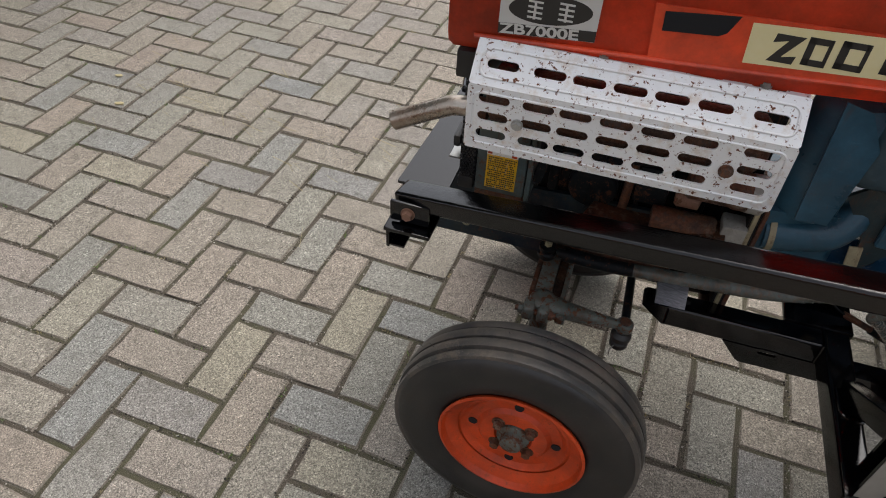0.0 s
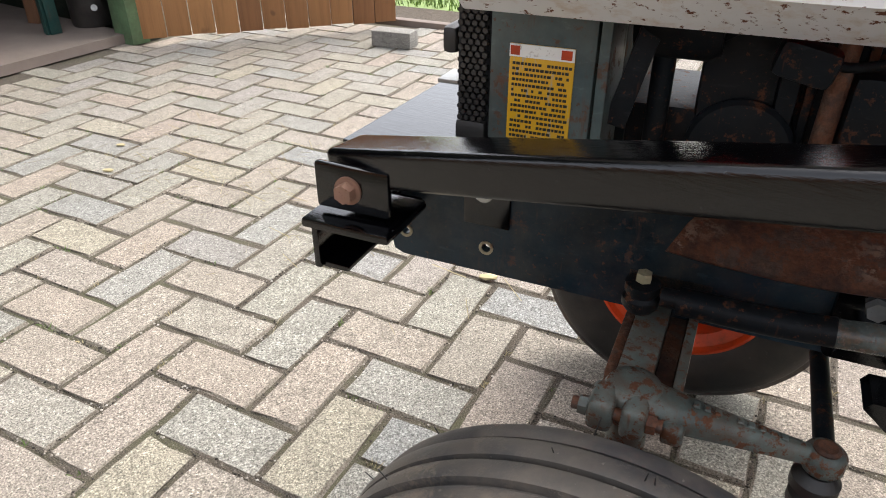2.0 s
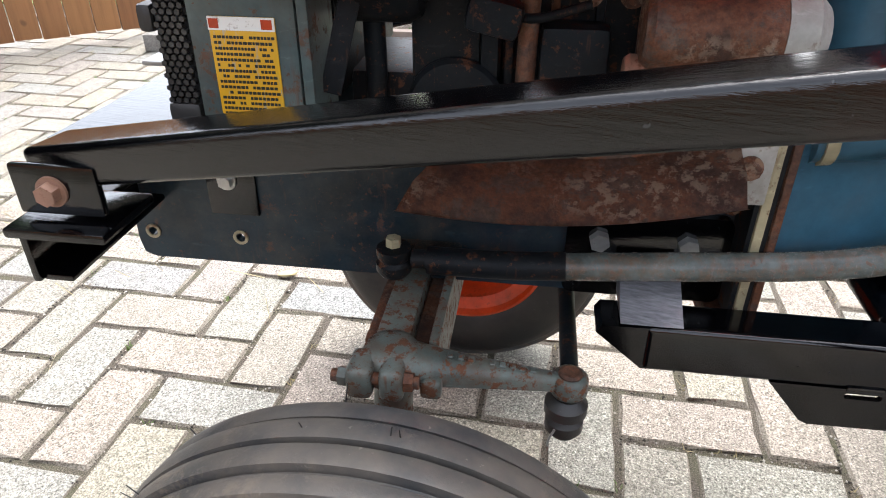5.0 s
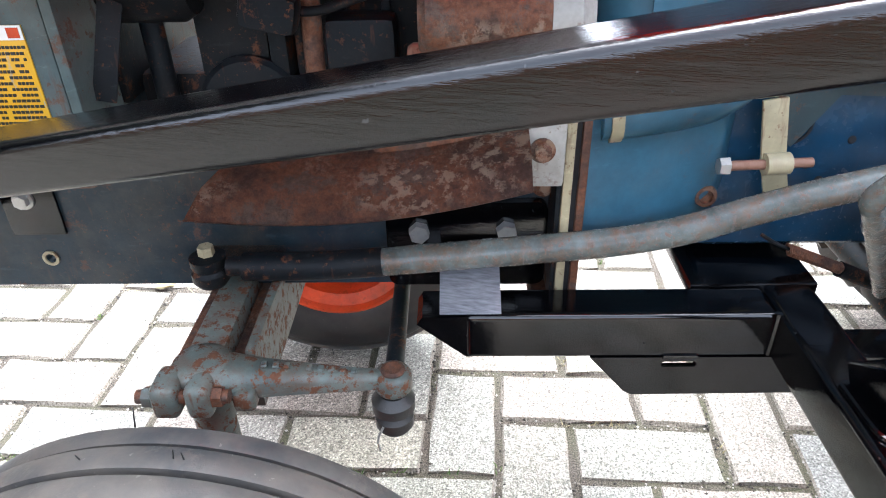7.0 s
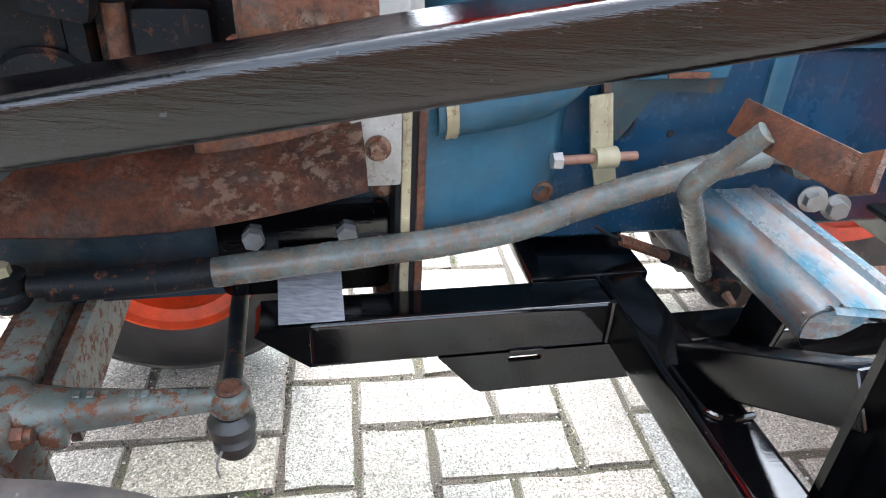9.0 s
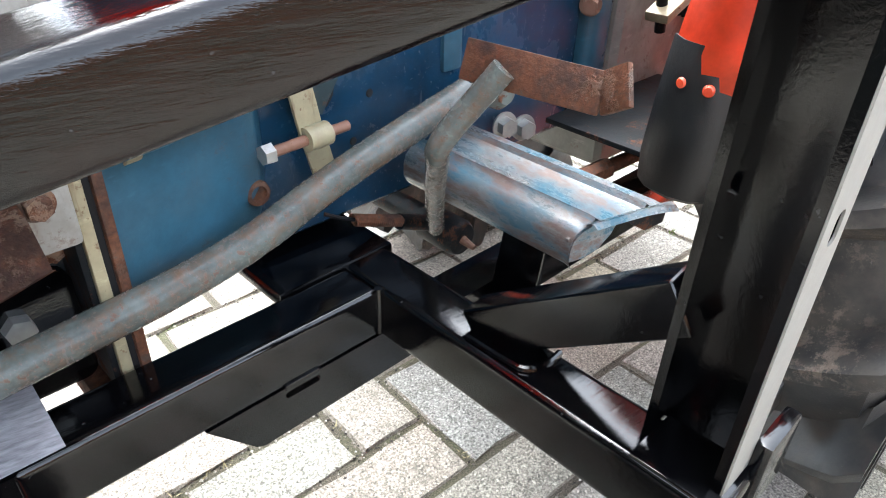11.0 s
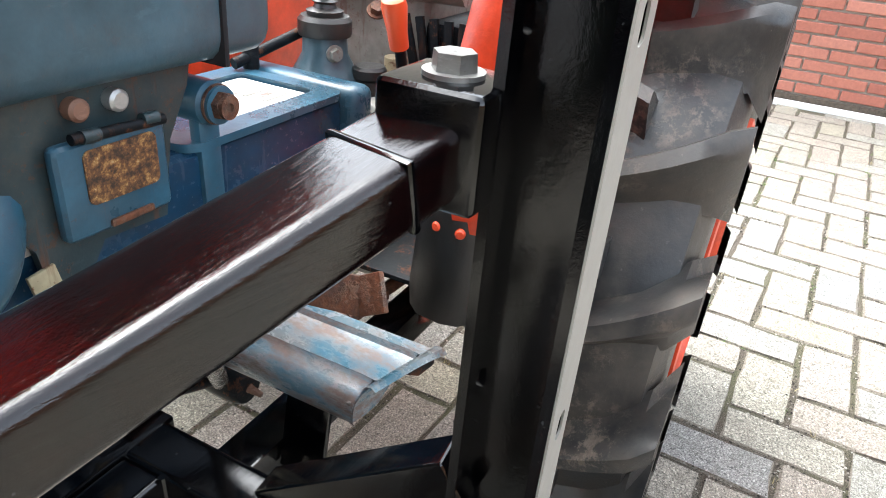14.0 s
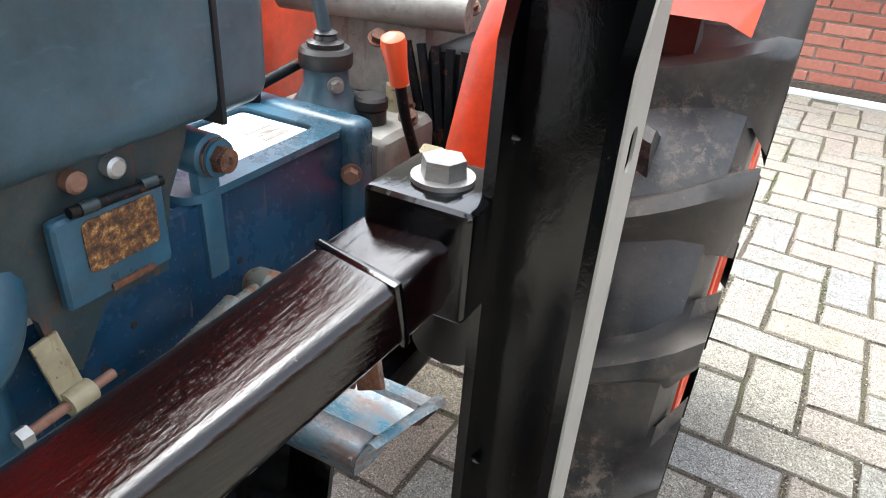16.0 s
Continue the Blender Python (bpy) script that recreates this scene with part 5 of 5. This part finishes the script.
for u, v, ax in ((0.700, -0.233, (0, -1, 0)), (0.662, -0.229, (-0.3, -1, 0)), (0.6395, -0.205, (-1, -0.3, 0)), (0.6415, -0.178, (-1, 0.2, 0))):
    part("flap_rivet", lathe(N(), (u, v, 0.612), ax, [(0.0055, -0.002), (0.0055, 0.001), (0.004, 0.003), (0.0, 0.0035)], 14), M_ORANGE, left_fender)
right_fender = N()
box(right_fender, 0.72, 1.5, 0.335, 0.345, 0.50, 0.95, 0.003)
box(right_fender, 0.62, 1.0, 0.25, 0.335, 0.52, 0.53, 0.003)
part("rear_fender", right_fender, M_ORANGE, tractor)
part("dash_tower", box(N(), 0.30, 0.56, -0.03, 0.20, 1.055, 1.17, 0.02), M_ORANGE, tractor)


def rear_wheel(v, side):
    at = Vector((1.10, v, 0.43))
    ax = Vector((0, side, 0))
    prof = [(0.215, -0.075), (0.24, -0.090), (0.30, -0.100), (0.355, -0.097), (0.385, -0.085), (0.395, -0.055), (0.400, 0.0), (0.395, 0.055), (0.385, 0.085), (0.355, 0.097), (0.30, 0.100), (0.25, 0.096), (0.222, 0.085)]
    rim = part("rear_wheel", lathe(N(), at, ax, [(0.205, -0.09), (0.232, -0.096), (0.228, -0.07), (0.19, -0.05), (0.17, 0.0), (0.19, 0.05), (0.228, 0.07), (0.226, 0.101), (0.220, 0.103), (0.205, 0.09), (0.165, 0.02), (0.06, 0.03), (0.0, 0.03)], 56), M_ORANGE, tractor, "orange rear rim")
    part("tyre", lathe(N(), at, ax, prof, 72), M_LUG, rim, "dusty black tractor tyre")
    count = 16
    for k in range(count):
        for half in (-1, 1):
            bm = N()
            rows = []
            a0 = 2 * math.pi * (k + (0.5 if half > 0 else 0.0)) / count
            for i in range(7):
                t = i / 6
                a = a0 - 0.10 * t - 0.06 * t * t
                w = half * (-0.012 + 0.126 * t)
                rb = 0.398 - 0.012 * t - (0.05 if i == 6 else 0.0)
                rt = 0.442 + 0.003 * t - (0.012 if i == 6 else 0.0)
                th = 0.034 + 0.018 * t
                ring = []
                for r, da in ((rb - 0.012, -th * 2.7), (rb + 0.004, -th * 1.6), (rt - 0.010, -th * 0.85), (rt, -th * 0.5), (rt, th * 0.5), (rt - 0.010, th * 0.85), (rb + 0.004, th * 1.6), (rb - 0.012, th * 2.7)):
                    aa = a + da
                    ring.append(bm.verts.new(at + Vector((math.cos(aa) * r, w * side, math.sin(aa) * r))))
                rows.append(ring)
            for p, q in zip(rows, rows[1:]):
                for j in range(7):
                    bm.faces.new((p[j], p[j + 1], q[j + 1], q[j]))
            bm.faces.new(rows[0]), bm.faces.new(rows[-1][::-1])
            part("lug", bm, M_LUG, rim, smooth=50)
    return rim


rear_wheel(-0.319, -1)
rear_wheel(0.505, 1)

# ---- loader mounting frame, bolted to the tractor ----
loader = thing("loader_frame", (0, 1.113, 0), "freshly black-painted steel loader mounting frame on the tractor", "frame", 8.5)


def bar_at(u):
    return Vector((u, -0.120 - 0.218 * (u + 0.43), 0.621 + 0.2195 * (u + 0.43)))


upper = part("upper_bar", beam(N(), bar_at(-0.445), bar_at(0.385), 0.052, 0.037, 0.008, (0, 0, 1), 4), M_BAR, loader, "glossy black square tube, brown reflection painted in")
part("bar_weld", beam(N(), bar_at(0.340), bar_at(0.345), 0.0535, 0.0385, 0.002), M_BLACK, upper)
part("post_cap_plate", box(N(), 0.366, 0.420, -0.330, -0.272, 0.772, 0.833, 0.005, 3), M_BLACK, loader)
part("cap_bolt", hexbolt(N(), (0.393, -0.301, 0.833), (0, 0, 1), 0.0118, 0.009, True, 10), M_ZINC, loader, "large zinc hexagon bolt")
# front bracket
brk = part("bracket_plate", box(N(), -0.453, -0.378, -0.160, -0.152, 0.588, 0.632, 0.003), M_BLACK, loader)
part("bracket_shelf", box(N(), -0.459, -0.370, -0.180, -0.10, 0.574, 0.583, 0.003), M_BLACK, loader)
chan = part("front_channel", box(N(), -0.459, -0.452, -0.166, 0.34, 0.523, 0.5735, 0.002), M_BLACK, loader, "black steel channel bumper")
part("lower_flange", box(N(), -0.4515, -0.424, -0.162, 0.34, 0.523, 0.529, 0.002), M_BLACK, chan)
part("upper_flange", box(N(), -0.4515, -0.415, -0.10, 0.34, 0.567, 0.5725, 0.002), M_BLACK, chan)
part("channel_gusset", sheet(N(), [(-0.16, 0.5735), (-0.10, 0.5735), (-0.10, 0.5295)], [], lambda y, z, d: (-0.448 + d, y, z), 0.006), M_BLACK, loader)
part("bracket_bolt", hexbolt(N(), (-0.418, -0.160, 0.610), (0, -1, 0), 0.0098, 0.009), M_COPPER, loader, "brown weathered hexagon bolt")
part("front_plate", sheet(N(), [(-0.462, -0.095), (-0.365, -0.095), (-0.365, 0.28), (-0.445, 0.28)], [], lambda x, y, d: (x, y, 0.622 + d), 0.006), M_BLACK, loader, "glossy black front plate")
part("upper_bar", beam(N(), (-0.445, 0.287, 0.6175), (0.385, 0.468, 0.775), 0.052, 0.037, 0.008, (0, 0, 1), 4), M_BAR, loader)
# lower rail
rail = part("lower_rail", box(N(), 0.076, 0.357, -0.091, -0.046, 0.425, 0.474, 0.006, 4), M_BLACK, loader)
part("rail_nose", sheet(N(), [(0.031, 0.464), (0.036, 0.472), (0.082, 0.4725), (0.082, 0.426), (0.076, 0.426)], [], lambda x, z, d: (x, -0.0895 + d, z), 0.042), M_BLACK, rail)
part("rail_gusset", sheet(N(), [(0.192, 0.4255), (0.398, 0.4255), (0.398, 0.381), (0.236, 0.379), (0.228, 0.383)], [rounded(0.259, 0.292, 0.414, 0.4205, 0.003)], lambda x, z, d: (x, -0.0915 + d, z), 0.006), M_BLACK, rail)
part("rail_plug", box(N(), 0.259, 0.292, -0.093, -0.086, 0.4225, 0.4285, 0.002), M_BLACK, rail)
part("mount_plate", sheet(N(), rounded(0.0, 0.155, 0.455, 0.548, 0.01), [], lambda x, z, d: (x, -0.012 + d, z), 0.010), M_BLACK, loader)
part("mount_pad", sheet(N(), [(-0.088, 0.4745), (-0.03, 0.4745), (-0.03, 0.503)], [], lambda y, z, d: (0.052 + d, y, z), 0.056), M_PAD, loader, "black weld pad, its sky sheen painted as pale streaks")
for u in (0.032, 0.116):
    part("mount_bolt", hexbolt(N(), (u, -0.012, 0.518), (0, -1, 0), 0.0105, 0.009, False, 15), M_ZINC, loader)
# cross beam
beam_ob = part("cross_beam", box(N(), 0.356, 0.404, -0.394, 0.56, 0.426, 0.4755, 0.007, 4), M_BLACK, loader)
part("beam_plate", box(N(), 0.290, 0.41, -0.046, 0.11, 0.462, 0.4765, 0.002), M_BLACK, loader)
part("rear_rail", box(N(), 0.402, 0.90, -0.135, -0.095, 0.42, 0.462, 0.003), M_BLACK, loader)
part("rear_strut", beam(N(), (0.445, -0.16, 0.44), (0.472, -0.155, 0.545), 0.045, 0.006, 0.001, (1, 0, 0)), M_BLACK, loader)
part("far_rail", box(N(), 0.031, 0.356, 0.215, 0.26, 0.425, 0.474, 0.004), M_BLACK, loader)
# post
post = part("upright_post", sheet(N(), [(0.386, 0.4755), (0.419, 0.4755), (0.419, 0.935), (0.398, 0.935), (0.386, 0.905)], [rounded(0.399, 0.413, 0.641, 0.657, 0.0045), rounded(0.400, 0.414, 0.855, 0.873, 0.0045)], lambda x, z, d: (x, -0.331 + d, z), 0.006), M_BLACK, loader, "black channel-section upright")
slots = [rounded(0.383, 0.394, 0.645, 0.664, 0.0045), rounded(0.380, 0.391, 0.862, 0.881, 0.0045)]
wing = [(0.369, 0.4755), (0.4045, 0.4755), (0.4045, 0.935), (0.383, 0.935), (0.369, 0.905)]
flange = part("post_flange", sheet(N(), wing, slots, lambda x, z, d: (x, -0.386 + d, z), 0.006), M_BLACK, post)
part("flange_face", sheet(N(), wing, slots, lambda x, z, d: (x, -0.3875 + d, z), 0.0013), M_EDGE, flange, "pale unpainted outer face")
part("post_web", box(N(), 0.405, 0.411, -0.3855, -0.3255, 0.4755, 0.935, 0.001), M_BLACK, post)
part("base_lip", box(N(), 0.402, 0.448, -0.398, -0.387, 0.440, 0.500, 0.003), M_BLACK, post)
part("base_pad", box(N(), 0.3575, 0.4085, -0.391, -0.332, 0.4757, 0.4785, 0.001), M_BLACK, post)
part("post_brace", beam(N(), (0.388, -0.180, 0.474), (0.402, -0.328, 0.574), 0.031, 0.038, 0.003, (0, 0, 1), 3), M_BLACK, loader)
part("brace_weld", sweep(N(), [(0.365, -0.185, 0.477), (0.366, -0.22, 0.477), (0.368, -0.240, 0.477), (0.385, -0.246, 0.477), (0.402, -0.244, 0.477)], 0.003, 8, 2), M_BLACK, loader)
part("corner_weld", sweep(N(), [(0.355, -0.091, 0.430), (0.3545, -0.0925, 0.455), (0.355, -0.091, 0.476)], 0.0035, 8, 1), M_BLACK, loader)
part("upright_post", box(N(), 0.358, 0.407, 0.50, 0.56, 0.4755, 0.935, 0.003), M_BLACK, loader)

# ---- the yard round it ----
# shed front with its opening
SX, SY = -3.24, 2.56
# The unseen upper part, up to 5.6 m, is added to block sky light.
shed = solid("wall_shed", box(box(N(), -3.42, -3.24, 2.62, 2.74, 0, 2.6), -3.42, -3.24, -1.4, 2.9, 2.1, 5.6), M_SHED, "dark painted shed front over a wide opening, unseen top added to shade the yard", "wall", "structure")
solid("shed_back_wall", box(N(), -6.2, -6.1, -1.4, 3.2, 0, 2.6), M_SHED, "dark lining at the back of the shed", "wall", "structure")
solid("shed_side_wall", box(N(), -6.1, -3.42, 2.74, 2.84, 0, 2.6), M_SHED, "dark lining on the side of the shed", "wall", "structure")
solid("shed_side_wall", box(N(), -6.1, -3.3, -1.35, -1.25, 0, 2.6), M_SHED, "dark lining on the side of the shed", "wall", "structure")
solid("shed_ceiling", box(N(), -6.2, -3.2, -1.4, 3.2, 2.6, 2.7), M_SHED, "dark boarded shed roof", "ceiling", "structure")
bm = N()
sheet(bm, [(-6.1, -1.2), (-3.12, -1.2), (-3.20, 1.57), (-3.29, 2.60), (-6.1, 2.70)], [], lambda x, y, d: (x, y, 0.004 + d), 0.045)
solid("shed_floor", bm, M_CONCRETE, "dusty brown concrete shed floor with a worn sill", "floor", "structure")
solid("door_frame", box(N(), -3.36, -3.22, 2.56, 2.66, 0.0, 2.2, 0.004), M_TRIM_GREEN, "mossy green timber door frame", "frame", "structure")

# unseen dark screen, added behind the camera to cut sky light
solid("wall_house_back", box(N(), -6, 6.5, -3.8, -3.5, 0, 1.5), M_TIMBER, "unseen dark screen added to close the yard and cut sky light", "wall", "structure")

# open plank door
door = thing("plank_door", (-3.16, 2.58, 0.03), "open shed door of brown stained vertical planks", "door", 50.6)
for i in range(11):
    bm = N()
    w = 0.118
    box(bm, i * w + 0.002, (i + 1) * w - 0.002, -0.012 - 0.002 * (i % 2), 0.012, 0.01 + 0.004 * ((i * 7) % 3), 1.15, 0.003)
    part("plank", bm, M_PLANK, door)
for z in (0.25, 0.9):
    part("ledge", box(N(), 0.01, 1.28, 0.012, 0.035, z, z + 0.1, 0.003), M_PLANK, door)

# things leaning in the shed opening
green = thing("green_steel_post", (-3.60, 2.38, 0.05), "dark green painted steel profile leaning in the shed", "post")
part("post_body", box(N(), -0.035, 0.035, -0.03, 0.03, 0, 1.7, 0.006), M_POST_GREEN, green)
part("post_fold", box(N(), 0.0, 0.02, -0.042, -0.03, 0, 1.7, 0.003), M_POST_GREEN, green)
solid("timber_batten", beam(N(), (-3.90, 2.46, 0.05), (-3.92, 2.52, 1.7), 0.07, 0.03, 0.003), M_TIMBER, "bare brown timber batten leaning upright", "timber")
pot = thing("black_drum", (-3.62, 2.62, 0.05), "black plastic drum with a pale hose", "drum")
part("drum_body", lathe(N(), (0, 0, 0), (0, 0, 1), [(0.0, 0.0), (0.10, 0.0), (0.105, 0.02), (0.11, 0.5), (0.11, 0.8), (0.0, 0.8)], 28), M_RUBBER, pot)
part("drum_tap", lathe(N(), (0.10, -0.04, 0.10), (0.8, -0.5, 0.2), [(0.016, 0.0), (0.016, 0.012), (0.0, 0.012)], 14), M_ZINC, pot)
part("hose", sweep(N(), [(0.02, -0.115, 0.8), (0.03, -0.125, 0.5), (0.09, -0.12, 0.33), (0.12, -0.06, 0.28)], 0.010, 10), M_WHITE, pot)
frame_ob = thing("trailer_frame", (-3.75, 1.55, 0.05), "pale green framed cart standing in the shed", "cart")
part("cart_post", beam(N(), (-0.05, 0.42, 0.0), (-0.25, 0.34, 1.2), 0.05, 0.05, 0.004), M_TRIM_GREEN, frame_ob)
part("cart_base", beam(N(), (0.0, -0.8, 0.04), (0.05, 0.48, 0.04), 0.06, 0.05, 0.006), M_GREY, frame_ob)
part("cart_stay", beam(N(), (0.02, 0.36, 0.06), (-0.1, -0.4, 0.75), 0.014, 0.014, 0.002), M_GREY, frame_ob)
part("cart_panel", box(N(), -0.5, -0.12, -0.9, 0.3, 0.08, 1.2, 0.01), M_SHED, frame_ob)
solid("storage_bin", box(N(), -5.4, -4.7, 1.9, 2.6, 0.05, 0.75, 0.02), M_POST_GREEN, "dark green bin at the back of the shed", "bin")

# loose paver lying on the yard
blk = thing("loose_paver", (-2.12, 3.28, 0.0), "single tan concrete paver lying on the yard", "paver", 12)
part("paver_body", box(N(), -0.105, 0.105, -0.052, 0.052, 0.0, 0.078, 0.005), M_PAVER, blk)

# lawn, soil edge and hedge behind the yard
lawn_turn = pose(-1.9, 3.78, 0, 0, 0, 6.8)
bm = N()
box(bm, -1.2, 9, 0.0, 0.35, -0.05, 0.012)
bmesh.ops.transform(bm, matrix=lawn_turn, verts=bm.verts[:])
solid("border_soil", bm, M_SOIL, "dark crumbly soil border", "soil", "structure")
bm = N()
box(bm, -1.4, 9, -0.06, 0.0, -0.05, 0.03, 0.006)
bmesh.ops.transform(bm, matrix=lawn_turn, verts=bm.verts[:])
solid("kerb", bm, M_CONCRETE, "pale concrete edging strip beside the lawn", "kerb", "structure")


def blades(count, area, height, width, seed, m, lean=0.4):
    rnd = random.Random(seed)
    verts, faces = [], []
    for _ in range(count):
        x, y = rnd.uniform(area[0], area[1]), rnd.uniform(area[2], area[3])
        a, h = rnd.uniform(0, 6.28), height * rnd.uniform(0.5, 1.2)
        dx, dy = math.cos(a) * width, math.sin(a) * width
        lx, ly = rnd.uniform(-lean, lean) * h, rnd.uniform(-lean, lean) * h
        k = len(verts)
        verts += [tuple(m @ Vector(p)) for p in ((x - dx, y - dy, 0), (x + dx, y + dy, 0), (x + dx * 0.6 + lx * 0.5, y + dy * 0.6 + ly * 0.5, h * 0.6), (x + lx, y + ly, h))]
        faces.append((k, k + 1, k + 2, k + 3))
    return verts, faces


def stuff(name, verts, faces, material, label, category):
    d = bpy.data.meshes.new(name)
    d.from_pydata(verts, [], faces)
    d.materials.append(material)
    return tagged(new(name, d), label, category, kind="stuff")


stuff("lawn", *blades(26000, (-2.5, 4, 0.36, 3.2), 0.07, 0.004, 1, lawn_turn), M_GRASS, "bright green uncut lawn grass", "grass")
bm = N()
box(bm, -4, 12, 0.35, 20, -0.05, 0.008)
bmesh.ops.transform(bm, matrix=lawn_turn, verts=bm.verts[:])
solid("lawn_ground", bm, M_GRASS, "green lawn ground", "lawn", "structure")
rnd = random.Random(9)
verts, faces = [], []
for _ in range(5200):
    x, y, z = rnd.uniform(0.0, 1.5), rnd.uniform(0.05, 0.5), abs(rnd.gauss(0, 0.22))
    if z > 0.55 - 0.3 * abs(x - 0.7) + 0.1 * math.sin(9 * x):
        continue
    q = Euler((rnd.uniform(0, 6), rnd.uniform(0, 6), rnd.uniform(0, 6))).to_matrix()
    k = len(verts)
    for p in ((-0.012, 0, 0), (0, -0.005, 0), (0.012, 0, 0), (0, 0.005, 0)):
        verts.append(tuple(lawn_turn @ (Vector((x, y, z + 0.01)) + q @ Vector(p))))
    faces.append((k, k + 1, k + 2, k + 3))
stuff("low_shrub", verts, faces, M_LEAF, "low leafy green shrub at the lawn edge", "shrub")

# tufts of grass and straw in the paving joints
rnd = random.Random(21)
verts, faces, dry_v, dry_f = [], [], [], []
slots = [r for r in near + far if -2.6 < r[0] < 3.6 and 0.4 < r[1] < 3.4]
for _ in range(700):
    x, y, turn = rnd.choice(slots)[:3]
    a = radians(turn)
    t = rnd.uniform(-0.1, 0.1)
    px, py = x + math.cos(a) * t - math.sin(a) * UNIT * 0.5, y + math.sin(a) * t + math.cos(a) * UNIT * 0.5
    green_tuft = rnd.random() < 0.6
    v, f = blades(rnd.randint(3, 9), (-0.010, 0.010, -0.004, 0.004), 0.012, 0.0012, rnd.random(), pose(px, py, -0.006, 0, 0, turn), 1.2)
    if green_tuft:
        k = len(verts)
        verts += v
        faces += [tuple(q + k for q in g) for g in f]
    else:
        k = len(dry_v)
        dry_v += v
        dry_f += [tuple(q + k for q in g) for g in f]
for _ in range(260):
    x, y = rnd.gauss(-1.5, 0.55), rnd.gauss(1.75, 0.22)
    a, h = rnd.uniform(0, 3.14), rnd.uniform(0.01, 0.05)
    k = len(dry_v)
    dx, dy = math.cos(a) * h, math.sin(a) * h
    dry_v += [(x - dx, y - dy, 0.003), (x - dx + dy * 0.03, y - dy - dx * 0.03, 0.004), (x + dx + dy * 0.03, y + dy - dx * 0.03, 0.005), (x + dx, y + dy, 0.004)]
    dry_f.append((k, k + 1, k + 2, k + 3))
stuff("joint_weeds", verts, faces, M_GRASS, "tiny green weeds in the paving joints", "weeds")
stuff("dry_straw", dry_v, dry_f, M_STRAW, "dry straw and roots scattered on the pavers", "straw")
for x, y, s in ((-0.66, 1.66, 1.0), (0.20, 1.75, 0.7), (-1.95, 1.55, 0.8), (-2.1, 1.7, 0.7)):
    bm = N()
    bmesh.ops.create_icosphere(bm, subdivisions=1, radius=0.016 * s, matrix=pose(x, y, 0.006, 0, 0, 30) @ Matrix.Diagonal((1.6, 0.8, 0.4, 1)))
    solid("dry_leaf", bm, M_STRAW, "curled brown leaf lying on the pavers", "leaf", smooth=0)

# grit in the joints of the nearer paving
rnd = random.Random(33)
verts, faces = [], []
OCTA = ((0, 2, 4), (2, 1, 4), (1, 3, 4), (3, 0, 4), (2, 0, 5), (1, 2, 5), (3, 1, 5), (0, 3, 5))
close = [r for r in near + far if -2.2 < r[0] < 2.8 and 0.3 < r[1] < 2.6]
for x, y, turn, *rest in close:
    a = radians(turn)
    for _ in range(64):
        if rnd.random() < 0.66:
            p, q = rnd.uniform(-UNIT, UNIT), UNIT * 0.5 + rnd.gauss(0, 0.0070)
        else:
            p, q = UNIT + rnd.gauss(0, 0.0070), rnd.uniform(-UNIT, UNIT) * 0.5
        px, py, r = x + math.cos(a) * p - math.sin(a) * q, y + math.sin(a) * p + math.cos(a) * q, rnd.uniform(0.0011, 0.0034)
        k = len(verts)
        z = -0.004 + rnd.uniform(-0.002, 0.004)
        verts += [(px + dx * r * rnd.uniform(0.7, 1.3), py + dy * r * rnd.uniform(0.7, 1.3), z + dz * r * 0.8) for dx, dy, dz in ((1, 0, 0), (-1, 0, 0), (0, 1, 0), (0, -1, 0), (0, 0, 1), (0, 0, -1))]
        faces += [tuple(k + i for i in f) for f in OCTA]
stuff("joint_grit", verts, faces, M_GRIT, "loose sandy grit in the paving joints", "grit")

# brick wall with its white drain channel
wall_turn = pose(4.23, 1.36, 0, 0, 0, 9.34)
house = solid("wall_brick", box(N(), 0.012, 0.3, -4.0, 3.5, -0.1, 3.2), M_MORTAR, "red brick house wall with pale mortar joints", "wall", "structure", smooth=0)
house.matrix_world = wall_turn
data = bpy.data.meshes.new("brick")
bm = N()
box(bm, -0.004, 0.06, -0.105, 0.105, -0.025, 0.025, 0.003, 1)
bm.to_mesh(data)
bm.free()
data.materials.append(M_BRICK)
rnd = random.Random(2)
for course in range(40):
    for i in range(-15, 16):
        y = i * 0.22 + (0.11 if course % 2 else 0.0)
        z = 0.085 + course * 0.0625
        if -2.0 < y < 0.9 and course < 22:
            ob = new("brick", data)
            ob.parent = house
            ob.matrix_basis = pose(rnd.uniform(-0.002, 0.002), y, z, rnd.uniform(-0.3, 0.3), 0, 0)
drain = thing("drain_channel", (4.23, 1.36, 0), "white plastic drain strip along the wall foot", "drain", 9.34)
part("strip", box(N(), -0.075, -0.02, -3.8, 3.2, -0.01, 0.022, 0.006), M_WHITE, drain)
part("dirt_line", box(N(), -0.02, 0.012, -3.8, 3.2, -0.01, 0.05, 0.006), M_SOIL, drain)
